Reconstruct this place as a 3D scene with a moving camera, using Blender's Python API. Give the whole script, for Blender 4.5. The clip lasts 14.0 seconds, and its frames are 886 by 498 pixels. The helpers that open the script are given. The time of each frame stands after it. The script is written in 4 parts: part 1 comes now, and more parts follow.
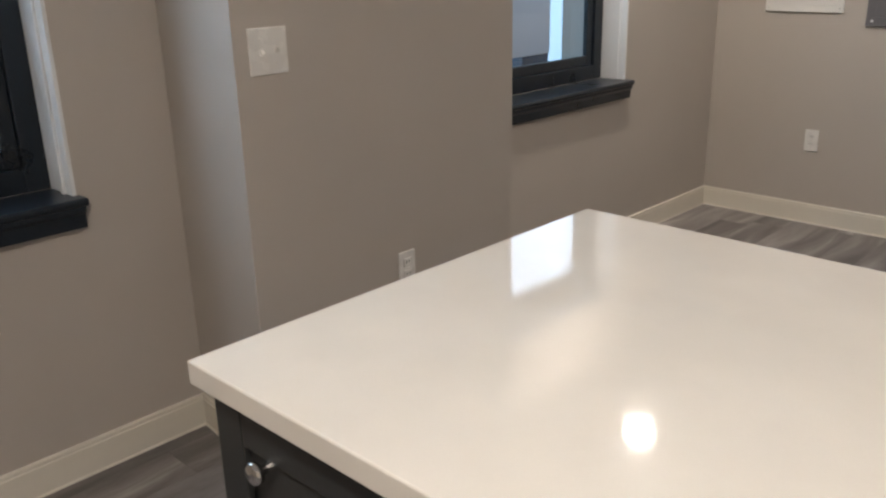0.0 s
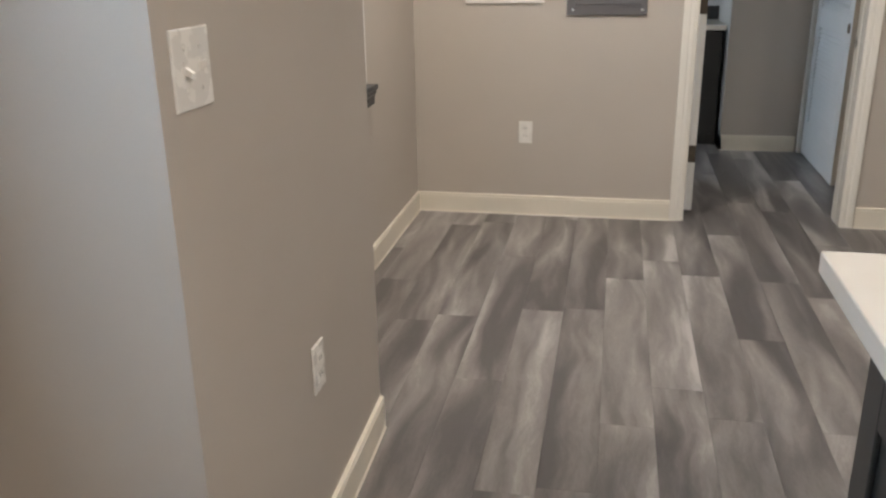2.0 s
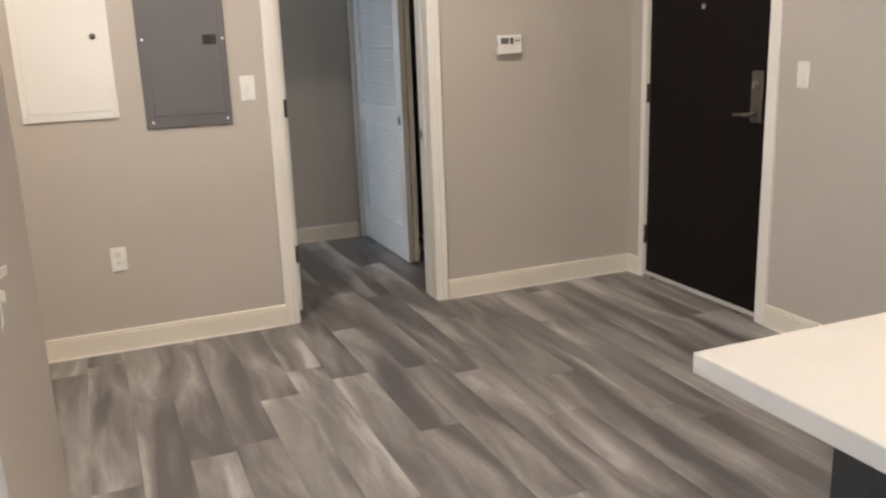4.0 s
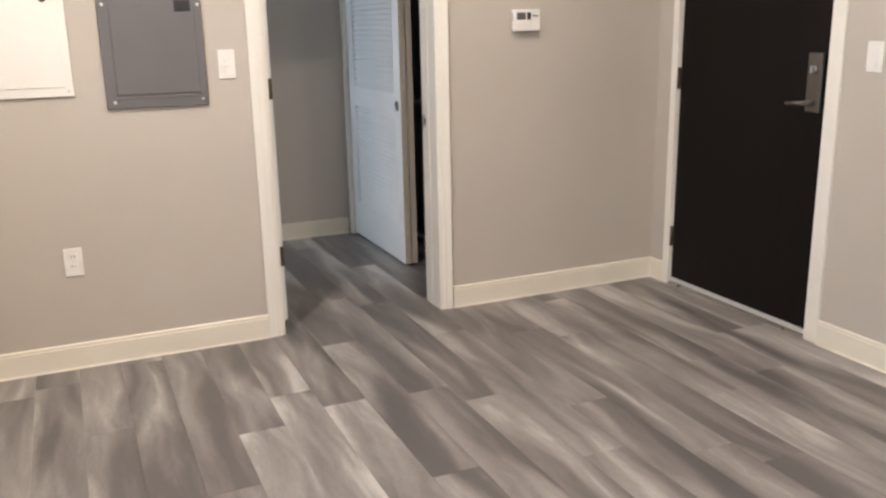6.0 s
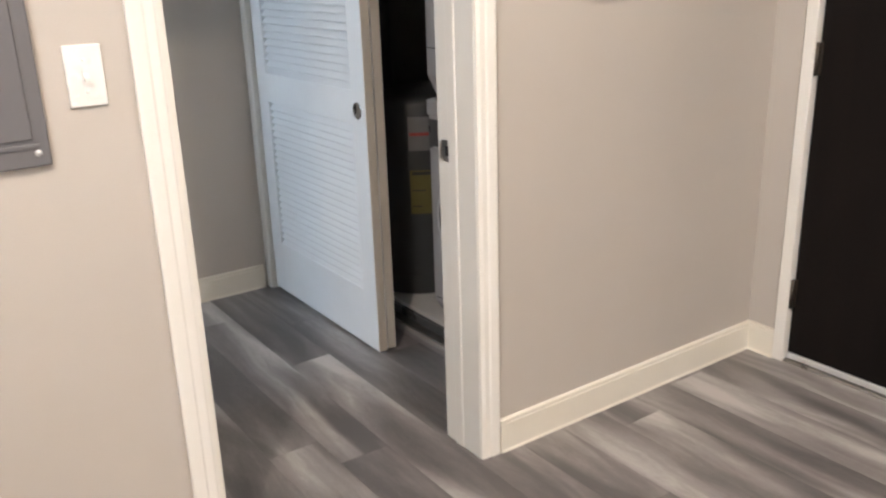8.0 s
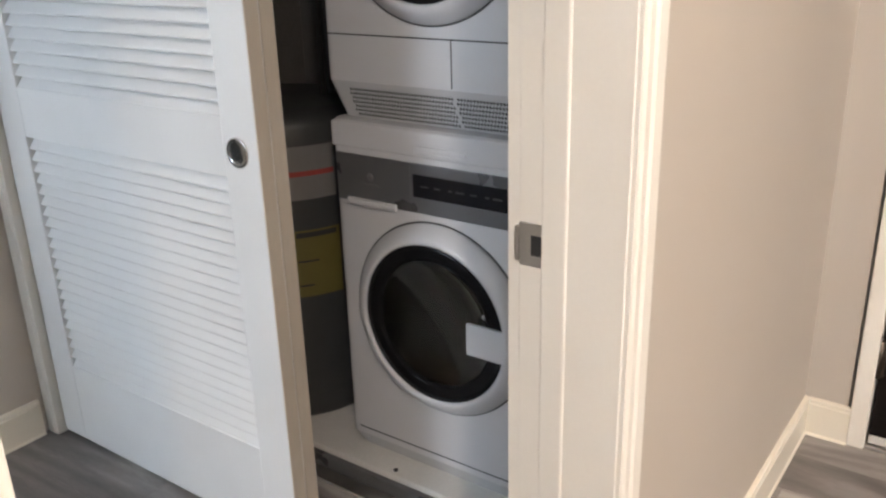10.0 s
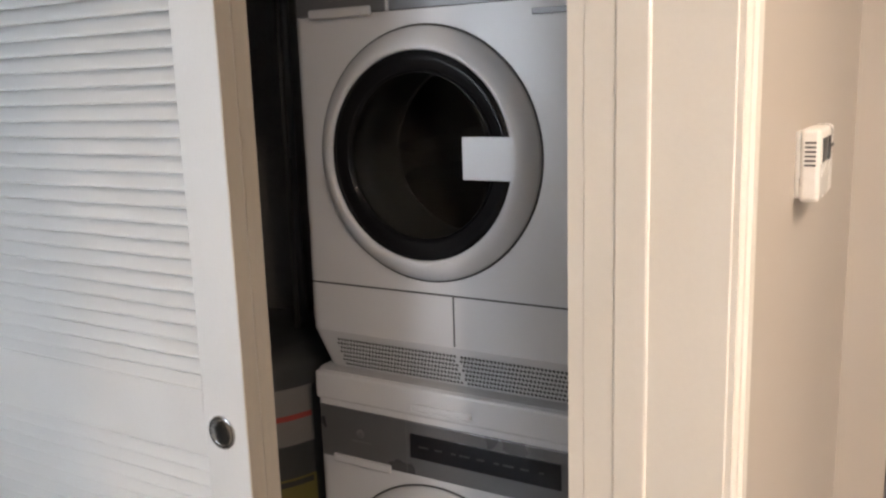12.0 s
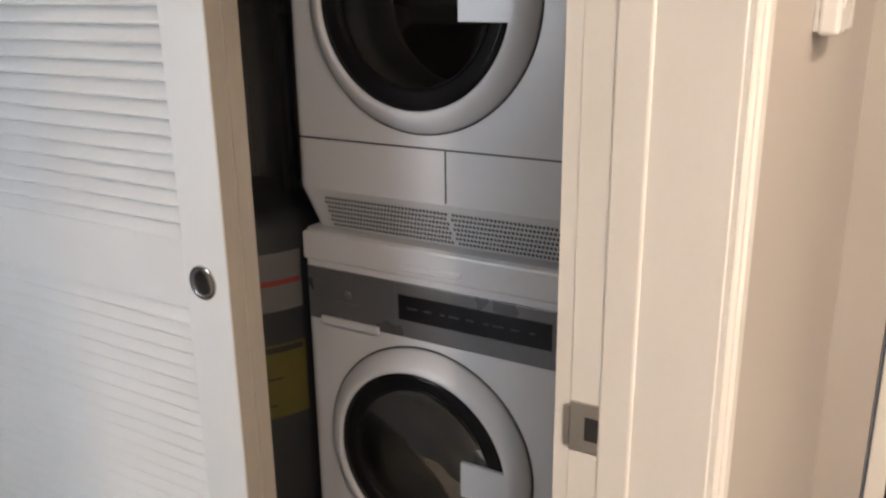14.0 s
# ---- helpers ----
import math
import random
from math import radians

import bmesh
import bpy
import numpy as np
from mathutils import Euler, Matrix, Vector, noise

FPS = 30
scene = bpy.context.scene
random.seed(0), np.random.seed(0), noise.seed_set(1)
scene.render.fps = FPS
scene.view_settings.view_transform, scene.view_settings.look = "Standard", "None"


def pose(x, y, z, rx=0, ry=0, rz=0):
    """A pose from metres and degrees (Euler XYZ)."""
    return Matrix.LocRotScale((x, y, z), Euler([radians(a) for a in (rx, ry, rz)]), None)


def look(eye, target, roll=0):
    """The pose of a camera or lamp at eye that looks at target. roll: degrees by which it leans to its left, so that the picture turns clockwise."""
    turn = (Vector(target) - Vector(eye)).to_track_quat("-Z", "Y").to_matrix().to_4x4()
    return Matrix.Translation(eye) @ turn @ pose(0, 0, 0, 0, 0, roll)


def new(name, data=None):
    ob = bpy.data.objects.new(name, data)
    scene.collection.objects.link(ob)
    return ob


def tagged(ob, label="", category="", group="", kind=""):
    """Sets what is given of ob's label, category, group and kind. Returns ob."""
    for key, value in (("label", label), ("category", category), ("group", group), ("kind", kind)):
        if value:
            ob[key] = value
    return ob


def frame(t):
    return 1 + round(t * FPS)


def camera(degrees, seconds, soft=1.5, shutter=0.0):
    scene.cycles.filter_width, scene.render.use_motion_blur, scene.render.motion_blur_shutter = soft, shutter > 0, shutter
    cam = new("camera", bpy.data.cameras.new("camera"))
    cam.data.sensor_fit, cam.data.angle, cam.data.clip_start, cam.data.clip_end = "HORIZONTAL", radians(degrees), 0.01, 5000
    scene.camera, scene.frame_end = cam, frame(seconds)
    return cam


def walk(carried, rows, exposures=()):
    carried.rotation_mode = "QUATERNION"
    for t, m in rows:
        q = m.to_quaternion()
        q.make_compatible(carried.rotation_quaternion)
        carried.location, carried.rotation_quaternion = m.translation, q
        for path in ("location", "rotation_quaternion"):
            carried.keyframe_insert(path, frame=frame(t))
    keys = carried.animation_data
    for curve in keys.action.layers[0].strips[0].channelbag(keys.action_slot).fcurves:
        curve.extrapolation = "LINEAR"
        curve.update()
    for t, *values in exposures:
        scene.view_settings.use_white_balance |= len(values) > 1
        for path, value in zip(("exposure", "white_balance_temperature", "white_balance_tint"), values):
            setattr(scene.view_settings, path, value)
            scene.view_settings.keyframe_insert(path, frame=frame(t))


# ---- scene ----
cam = camera(54.8, 14.0, soft=2.4)
PATH = [
    (0, (0.633, 0.325, 1.407), (-0.68, 1.686, 0.756), -1.3),
    (0.5, (0.358, 0.291, 1.393), (-0.862, 1.771, 0.824), 0.6),
    (1, (0.025, 0.329, 1.384), (-1.062, 1.909, 0.818), 1.5),
    (1.5, (-0.326, 0.361, 1.359), (-1.061, 2.113, 0.737), 0.3),
    (2, (-0.59, 0.445, 1.344), (-0.963, 2.296, 0.685), -0.9),
    (2.5, (-0.801, 0.568, 1.369), (-0.822, 2.464, 0.734), -1.3),
    (3, (-0.998, 0.636, 1.387), (-0.599, 2.504, 0.793), -3.0),
    (3.5, (-1.097, 0.684, 1.405), (-0.391, 2.484, 0.894), -2.5),
    (5.8, (-0.96, 1.097, 1.347), (-0.201, 2.889, 0.883), -1.6),
    (6, (-0.989, 1.253, 1.33), (-0.218, 3.027, 0.821), -1.2),
    (6.5, (-0.891, 1.721, 1.315), (-0.108, 3.462, 0.717), -0.8),
    (7, (-0.81, 2.173, 1.327), (-0.004, 3.892, 0.699), -0.9),
    (7.5, (-0.773, 2.633, 1.333), (0.077, 4.332, 0.707), -1.4),
    (8, (-0.747, 3.118, 1.375), (0.327, 4.681, 0.738), -1.8),
    (8.5, (-0.667, 3.505, 1.326), (0.558, 4.981, 0.762), -2.1),
    (10.8, (-0.275, 4.678, 1.273), (1.291, 5.579, 0.415), -0.7),
    (11, (-0.267, 4.683, 1.27), (1.283, 5.572, 0.371), -0.8),
    (11.5, (-0.262, 4.679, 1.338), (1.348, 5.617, 0.612), -1.2),
    (12, (-0.286, 4.677, 1.46), (1.404, 5.676, 1.082), -1.8),
    (12.5, (-0.295, 4.671, 1.501), (1.409, 5.702, 1.314), -2.3),
    (13, (-0.302, 4.673, 1.515), (1.41, 5.699, 1.384), -2.0),
    (13.5, (-0.288, 4.682, 1.456), (1.426, 5.68, 1.197), -1.2),
    (14, (-0.241, 4.687, 1.357), (1.4, 5.664, 0.765), -0.7),
]
walk(cam, [(t, look(eye, target, roll)) for t, eye, target, roll in PATH],
     [(0, -0.95, 6050, 11), (0.5, -1.16, 6000, 10), (1.0, -0.66, 5900, 10), (1.5, -0.85, 6100, 10), (2.0, -0.48, 6100, 10), (2.5, 0.0, 6000, 11), (3.0, -0.05, 6200, 12), (3.5, -0.3, 6400, 12),
      (6.0, 0.1, 6300, 13), (6.5, 0.2, 6200, 13), (7.5, 0.35, 6200, 13), (8.5, 0.42, 6200, 13), (11, 0.6, 6900, 16), (12.5, 0.32, 7100, 18), (14, 0.4, 7100, 18)])

# ---------------------------------------------------------------- world and lights
world = bpy.data.worlds.new("sky")
scene.world = world
world.use_nodes = True
wn = world.node_tree.nodes
sky = wn.new("ShaderNodeTexSky")
sky.sky_type, sky.sun_disc = "NISHITA", False
sky.sun_elevation, sky.sun_rotation = radians(35), radians(60)
wn["Background"].inputs["Strength"].default_value = 0.12
world.node_tree.links.new(sky.outputs[0], wn["Background"].inputs["Color"])

sun = new("sun", bpy.data.lights.new("sun", "SUN"))
sun.data.energy, sun.data.angle, sun.data.color = 1.0, radians(12), (1, 0.97, 0.92)
sun.matrix_world = look((6, -4, 8), (-4, 2, 0))


def lamp_light(name, x, y, z, radius, watts, colour):
    """A flush round ceiling lamp: a disc that shines downwards."""
    d = bpy.data.lights.new(name, "AREA")
    d.shape, d.size, d.energy, d.color = "DISK", radius * 2, watts, colour
    ob = new(name, d)
    ob.location = (x, y, z)
    return ob


def window_light(name, x, y, z, wy, wz, watts, colour=(0.74, 0.88, 1.0)):
    d = bpy.data.lights.new(name, "AREA")
    d.shape, d.size, d.size_y, d.energy, d.color = "RECTANGLE", wy, wz, watts, colour
    ob = new(name, d)
    ob.matrix_world = look((x, y, z), (x + 1, y, z))
    return ob


WARM = (1.0, 0.87, 0.72)
# x, y, watts; the third is unseen, added to brighten the entry end
LAMPS = [(-1.185, 3.525, 41), (1.0, -0.1, 97), (0.50, 3.80, 22)]
for lx, ly, watts in LAMPS:
    lamp_light("ceiling_lamp_light", lx, ly, 2.618, 0.056, watts, WARM)
for name, wy, watts in (("window_light_a", 3.48, 12), ("window_light_b", 0.78, 29)):
    window_light(name, -1.84, wy, 1.80, 0.8, 0.7, watts, (0.76, 0.88, 1.0))
window_light("window_light_c", -2.62, 6.9, 1.5, 1.0, 1.3, 38)

# ---------------------------------------------------------------- materials


def mat(name, base, rough=0.5, metal=0.0, var=0.06, scale=6.0, fine=180.0, bump=0.08, spec=0.5, stretch=(1, 1, 1), rvar=0.08):
    """Two-scale varied surface: broad tone changes and fine grain, in object metres."""
    m = bpy.data.materials.new(name)
    m.use_nodes = True
    n, l = m.node_tree.nodes, m.node_tree.links
    p = n["Principled BSDF"]
    p.inputs["Metallic"].default_value = metal
    p.inputs["Specular IOR Level"].default_value = spec
    geo = n.new("ShaderNodeNewGeometry")
    mp = n.new("ShaderNodeMapping")
    mp.inputs["Scale"].default_value = stretch
    l.new(geo.outputs["Position"], mp.inputs["Vector"])
    big, small = n.new("ShaderNodeTexNoise"), n.new("ShaderNodeTexNoise")
    big.inputs["Scale"].default_value, big.inputs["Detail"].default_value = scale, 3
    small.inputs["Scale"].default_value, small.inputs["Detail"].default_value = fine, 3
    for t in (big, small):
        l.new(mp.outputs[0], t.inputs["Vector"])
    mixn = n.new("ShaderNodeMath")
    mixn.operation = "MULTIPLY_ADD"
    mixn.inputs[1].default_value = 0.35
    l.new(small.outputs[0], mixn.inputs[0])
    l.new(big.outputs[0], mixn.inputs[2])
    ramp = n.new("ShaderNodeValToRGB")
    lo = tuple(max(0, c * (1 - var)) for c in base) + (1,)
    hi = tuple(min(1, c * (1 + var)) for c in base) + (1,)
    ramp.color_ramp.elements[0].position, ramp.color_ramp.elements[0].color = 0.42, lo
    ramp.color_ramp.elements[1].position, ramp.color_ramp.elements[1].color = 0.92, hi
    l.new(mixn.outputs[0], ramp.inputs[0])
    l.new(ramp.outputs[0], p.inputs["Base Color"])
    mr = n.new("ShaderNodeMapRange")
    mr.inputs["To Min"].default_value, mr.inputs["To Max"].default_value = max(0.02, rough - rvar), min(1, rough + rvar)
    l.new(big.outputs[0], mr.inputs["Value"])
    l.new(mr.outputs[0], p.inputs["Roughness"])
    if bump:
        b = n.new("ShaderNodeBump")
        b.inputs["Strength"].default_value, b.inputs["Distance"].default_value = bump, 0.002
        l.new(small.outputs[0], b.inputs["Height"])
        l.new(b.outputs[0], p.inputs["Normal"])
    return m


def glass_mat(name, tint, rough=0.01, ior=1.45):
    m = bpy.data.materials.new(name)
    m.use_nodes = True
    p = m.node_tree.nodes["Principled BSDF"]
    p.inputs["Base Color"].default_value = (*tint, 1)
    p.inputs["Transmission Weight"].default_value, p.inputs["Roughness"].default_value, p.inputs["IOR"].default_value = 1, rough, ior
    return m


def emit_mat(name, colour, strength):
    m = bpy.data.materials.new(name)
    m.use_nodes = True
    p = m.node_tree.nodes["Principled BSDF"]
    p.inputs["Emission Color"].default_value = (*colour, 1)
    p.inputs["Emission Strength"].default_value = strength
    return m


def plank_mat():
    """Grey vinyl plank: smoky light and dark swirls drawn out along each board, its own stretch of print per board."""
    m = bpy.data.materials.new("grey_plank")
    m.use_nodes = True
    n, l = m.node_tree.nodes, m.node_tree.links
    p = n["Principled BSDF"]
    geo, info = n.new("ShaderNodeNewGeometry"), n.new("ShaderNodeObjectInfo")
    off = n.new("ShaderNodeVectorMath")
    off.operation = "MULTIPLY_ADD"
    l.new(info.outputs["Random"], off.inputs[0])
    off.inputs[1].default_value = (37.0, 91.0, 53.0)
    l.new(geo.outputs["Position"], off.inputs[2])

    def noise_at(scale, stretch, detail, distort):
        mp = n.new("ShaderNodeMapping")
        mp.inputs["Scale"].default_value = stretch
        l.new(off.outputs[0], mp.inputs["Vector"])
        t = n.new("ShaderNodeTexNoise")
        t.inputs["Scale"].default_value, t.inputs["Detail"].default_value, t.inputs["Distortion"].default_value = scale, detail, distort
        l.new(mp.outputs[0], t.inputs["Vector"])
        return t

    warp = noise_at(1.9, (1.0, 1.0, 1.0), 1.0, 0.0)
    bent = n.new("ShaderNodeVectorMath")
    bent.operation = "MULTIPLY_ADD"
    l.new(warp.outputs["Color"], bent.inputs[0])
    bent.inputs[1].default_value = (0.11, 0.0, 0.0)
    l.new(off.outputs[0], bent.inputs[2])
    off = bent
    swirl = noise_at(1.45, (5.2, 0.66, 1.0), 2.2, 0.6)
    grain = noise_at(11, (5.0, 0.9, 1.0), 5, 0.5)
    fine = noise_at(90, (3.0, 0.5, 1.0), 3, 0)

    def madd(a, k, b):
        x = n.new("ShaderNodeMath")
        x.operation = "MULTIPLY_ADD"
        l.new(a, x.inputs[0])
        x.inputs[1].default_value = k
        if isinstance(b, float):
            x.inputs[2].default_value = b
        else:
            l.new(b, x.inputs[2])
        return x.outputs[0]

    v = madd(info.outputs["Random"], 0.09, -0.20)
    v = madd(grain.outputs[0], 0.17, v)
    v = madd(fine.outputs[0], 0.10, v)
    v = madd(swirl.outputs[0], 1.0, v)
    ramp = n.new("ShaderNodeValToRGB")
    e = ramp.color_ramp.elements
    e[0].position, e[0].color = 0.33, (0.105, 0.096, 0.095, 1)
    e[1].position, e[1].color = 0.71, (0.46, 0.435, 0.42, 1)
    e.new(0.46).color = (0.178, 0.162, 0.157, 1)
    e.new(0.58).color = (0.275, 0.253, 0.242, 1)
    l.new(v, ramp.inputs[0])
    l.new(ramp.outputs[0], p.inputs["Base Color"])
    mr = n.new("ShaderNodeMapRange")
    mr.inputs["To Min"].default_value, mr.inputs["To Max"].default_value = 0.27, 0.44
    l.new(grain.outputs[0], mr.inputs["Value"])
    l.new(mr.outputs[0], p.inputs["Roughness"])
    b = n.new("ShaderNodeBump")
    b.inputs["Strength"].default_value, b.inputs["Distance"].default_value = 0.12, 0.001
    l.new(grain.outputs[0], b.inputs["Height"])
    l.new(b.outputs[0], p.inputs["Normal"])
    return m


WALL = mat("greige_wall_paint", (0.50, 0.455, 0.405), 0.55, var=0.03, scale=2.5, fine=260, bump=0.12, spec=0.35)
CEIL = mat("ceiling_paint", (0.78, 0.76, 0.72), 0.8, var=0.03, scale=2, fine=120, bump=0.25)
TRIM = mat("cream_trim_paint", (0.76, 0.71, 0.61), 0.36, var=0.04, scale=4, fine=150, bump=0.05)
CASE = mat("white_casing_paint", (0.80, 0.77, 0.71), 0.34, var=0.03, scale=4, fine=150, bump=0.05)
DOORW = mat("white_door_paint", (0.80, 0.80, 0.79), 0.33, var=0.03, scale=5, fine=160, bump=0.05)
EDGE = mat("raw_door_edge_paint", (0.60, 0.53, 0.44), 0.5, var=0.08, scale=8, fine=120, bump=0.1, stretch=(1, 1, 0.15))
REVEAL = mat("white_reveal_plaster", (0.80, 0.80, 0.79), 0.5, var=0.04, scale=6, fine=140, bump=0.15)
BLACK = mat("black_window_paint", (0.011, 0.016, 0.023), 0.30, var=0.2, scale=9, fine=120, bump=0.08)
ESPRESSO = mat("espresso_door_wood", (0.0068, 0.0048, 0.0042), 0.55, spec=0.15, var=0.30, scale=3, fine=60, bump=0.12, stretch=(1, 6, 0.5))
CHARCOAL = mat("charcoal_cabinet_paint", (0.028, 0.029, 0.029), 0.38, var=0.12, scale=5, fine=140, bump=0.05)
QUARTZ = mat("white_quartz", (0.80, 0.745, 0.665), 0.05, var=0.035, scale=7, fine=420, bump=0.0, rvar=0.015)
PLASTIC = mat("white_plate_plastic", (0.80, 0.78, 0.74), 0.28, var=0.02, scale=20, fine=300, bump=0.02)
PANELW = mat("white_panel_enamel", (0.80, 0.78, 0.74), 0.35, var=0.03, scale=4, fine=250, bump=0.04)
PANELG = mat("grey_panel_enamel", (0.145, 0.140, 0.145), 0.42, var=0.06, scale=4, fine=250, bump=0.06)
DARKP = mat("dark_plastic", (0.03, 0.03, 0.032), 0.35, var=0.15, scale=10, fine=200, bump=0.03)
STEEL = mat("brushed_steel", (0.55, 0.53, 0.50), 0.30, 1.0, var=0.12, scale=12, fine=240, bump=0.05)
BRONZE = mat("aged_hinge_metal", (0.13, 0.11, 0.09), 0.42, 1.0, var=0.2, scale=20, fine=200, bump=0.06)
CHROME = mat("chrome", (0.62, 0.60, 0.58), 0.14, 1.0, var=0.06, scale=20, fine=200, bump=0.0)
LOCK = mat("dull_nickel", (0.17, 0.155, 0.135), 0.42, 0.9, var=0.1, scale=14, fine=200, bump=0.04)
SCREW = mat("bright_zinc", (0.85, 0.85, 0.84), 0.35, 0.6, var=0.03, scale=20, fine=200, bump=0.0)
# white enamel greyed down: the closet's shade is in the colour
WHITEGOOD = mat("shaded_white_enamel", (0.52, 0.52, 0.53), 0.24, var=0.02, scale=4, fine=400, bump=0.02)
CONSOLE = mat("grey_console", (0.15, 0.15, 0.155), 0.30, 0.45, var=0.06, scale=8, fine=300, bump=0.03)
SCREEN = mat("black_display", (0.010, 0.010, 0.012), 0.16, var=0.2, scale=12, fine=80, bump=0.0, rvar=0.03, spec=0.25)
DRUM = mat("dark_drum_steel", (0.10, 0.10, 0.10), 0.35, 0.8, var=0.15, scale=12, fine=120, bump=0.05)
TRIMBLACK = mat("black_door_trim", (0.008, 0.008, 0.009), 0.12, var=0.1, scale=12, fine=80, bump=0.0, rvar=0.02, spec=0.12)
# shade inside the machines is put into this drum colour
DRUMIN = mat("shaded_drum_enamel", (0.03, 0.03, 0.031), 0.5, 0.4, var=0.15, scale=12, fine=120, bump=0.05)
RUBBER = mat("dark_rubber", (0.022, 0.022, 0.022), 0.55, var=0.15, scale=14, fine=120, bump=0.08)
# heater enamel and its two labels: darkened, closet shade put into the colour
HEATER = mat("shaded_heater_enamel", (0.038, 0.040, 0.042), 0.4, var=0.08, scale=5, fine=200, bump=0.04)
YELLOW = mat("shaded_yellow_label", (0.13, 0.11, 0.03), 0.5, var=0.06, scale=20, fine=200, bump=0.02)
PAPER = mat("shaded_pale_label", (0.17, 0.165, 0.16), 0.5, var=0.05, scale=20, fine=200, bump=0.02)
REDP = mat("red_print", (0.32, 0.05, 0.04), 0.5, var=0.1, scale=20, fine=200, bump=0.0)
INK = mat("black_print", (0.03, 0.03, 0.03), 0.6, var=0.1, scale=20, fine=200, bump=0.0)
BRASS = mat("brass", (0.48, 0.33, 0.12), 0.32, 1.0, var=0.15, scale=20, fine=200, bump=0.04)
COPPER = mat("dull_copper", (0.38, 0.17, 0.09), 0.4, 1.0, var=0.2, scale=14, fine=160, bump=0.05)
PAN = mat("grey_white_pan_plastic", (0.62, 0.61, 0.58), 0.42, var=0.10, scale=7, fine=120, bump=0.06)
# dark grey puts the unlit closet's shade into the board colour
CLOSET = mat("unlit_closet_board", (0.15, 0.145, 0.14), 0.8, var=0.25, scale=3, fine=90, bump=0.3)
FACADE = mat("pale_facade_render", (0.72, 0.76, 0.80), 0.8, var=0.08, scale=1.2, fine=40, bump=0.3)
FACWIN = mat("facade_window_glass", (0.08, 0.12, 0.17), 0.12, var=0.3, scale=1.5, fine=20, bump=0)
ASPHALT = mat("asphalt", (0.05, 0.05, 0.05), 0.9, var=0.25, scale=2, fine=120, bump=0.5)
SUBFLOOR = mat("subfloor", (0.05, 0.045, 0.042), 0.9, var=0.2, scale=4, fine=60, bump=0.2)
PORCELAIN = mat("white_porcelain", (0.80, 0.80, 0.78), 0.12, var=0.02, scale=6, fine=200, bump=0)
DIFFUSER = emit_mat("lamp_diffuser", (1.0, 0.86, 0.68), 9.0)
# emits light in place of daylight falling on the far blocks
GLOWFAC = emit_mat("daylight_glow_facade", (0.42, 0.74, 1.0), 1.9)
GLASS = glass_mat("clear_glass", (0.96, 0.98, 1.0))
DOORGLASS = glass_mat("smoked_glass", (0.30, 0.31, 0.31), 0.012, 1.22)
PLANK = plank_mat()

# ---------------------------------------------------------------- mesh helpers


def add_box(bm, x0, x1, y0, y1, z0, z1, bev=0.0, seg=2):
    v = [bm.verts.new((x, y, z)) for x in (x0, x1) for y in (y0, y1) for z in (z0, z1)]
    quads = [(0, 1, 3, 2), (4, 6, 7, 5), (0, 4, 5, 1), (2, 3, 7, 6), (0, 2, 6, 4), (1, 5, 7, 3)]
    faces = [bm.faces.new([v[i] for i in q]) for q in quads]
    if bev > 0:
        edges = list({e for f in faces for e in f.edges})
        bmesh.ops.bevel(bm, geom=edges, offset=bev, segments=seg, affect="EDGES", profile=0.5)


def box(x0, x1, y0, y1, z0, z1, bev=0.0, seg=2):
    bm = bmesh.new()
    add_box(bm, x0, x1, y0, y1, z0, z1, bev, seg)
    return bm


def add_tube(bm, a, b, r, n=16, r2=None, caps=True):
    a, b = Vector(a), Vector(b)
    q = (b - a).to_track_quat("Z", "Y")
    rings = []
    for c, rr in ((a, r), (b, r if r2 is None else r2)):
        rings.append([bm.verts.new(c + q @ Vector((rr * math.cos(2 * math.pi * i / n), rr * math.sin(2 * math.pi * i / n), 0))) for i in range(n)])
    for i in range(n):
        f = bm.faces.new((rings[0][i], rings[0][(i + 1) % n], rings[1][(i + 1) % n], rings[1][i]))
        f.smooth = n > 8
    if caps:
        bm.faces.new(rings[0][::-1])
        bm.faces.new(rings[1])


def add_lathe(bm, origin, axis, profile, n=48):
    """Turns (radius, height) pairs round an axis through origin."""
    o, q = Vector(origin), Vector(axis).to_track_quat("Z", "Y")
    rings = []
    for r, h in profile:
        if r < 1e-6:
            rings.append([bm.verts.new(o + q @ Vector((0, 0, h)))])
        else:
            rings.append([bm.verts.new(o + q @ Vector((r * math.cos(2 * math.pi * i / n), r * math.sin(2 * math.pi * i / n), h))) for i in range(n)])
    for a, b in zip(rings, rings[1:]):
        for i in range(n):
            j = (i + 1) % n
            if len(a) == 1 and len(b) == 1:
                continue
            if len(a) == 1:
                f = bm.faces.new((a[0], b[j], b[i]))
            elif len(b) == 1:
                f = bm.faces.new((a[i], a[j], b[0]))
            else:
                f = bm.faces.new((a[i], a[j], b[j], b[i]))
            f.smooth = True


def lathe(origin, axis, profile, n=48):
    bm = bmesh.new()
    add_lathe(bm, origin, axis, profile, n)
    return bm


def add_prism(bm, pts, axis, a, b):
    """A closed outline drawn out along one axis. pts: the two other coordinates, in xyz order."""
    def put(p, h):
        c = list(p)
        c.insert(axis, h)
        return bm.verts.new(c)
    lo, hi = [put(p, a) for p in pts], [put(p, b) for p in pts]
    k = len(pts)
    for i in range(k):
        bm.faces.new((lo[i], lo[(i + 1) % k], hi[(i + 1) % k], hi[i]))
    bm.faces.new(lo[::-1])
    bm.faces.new(hi)


def prism(pts, axis, a, b):
    bm = bmesh.new()
    add_prism(bm, pts, axis, a, b)
    return bm


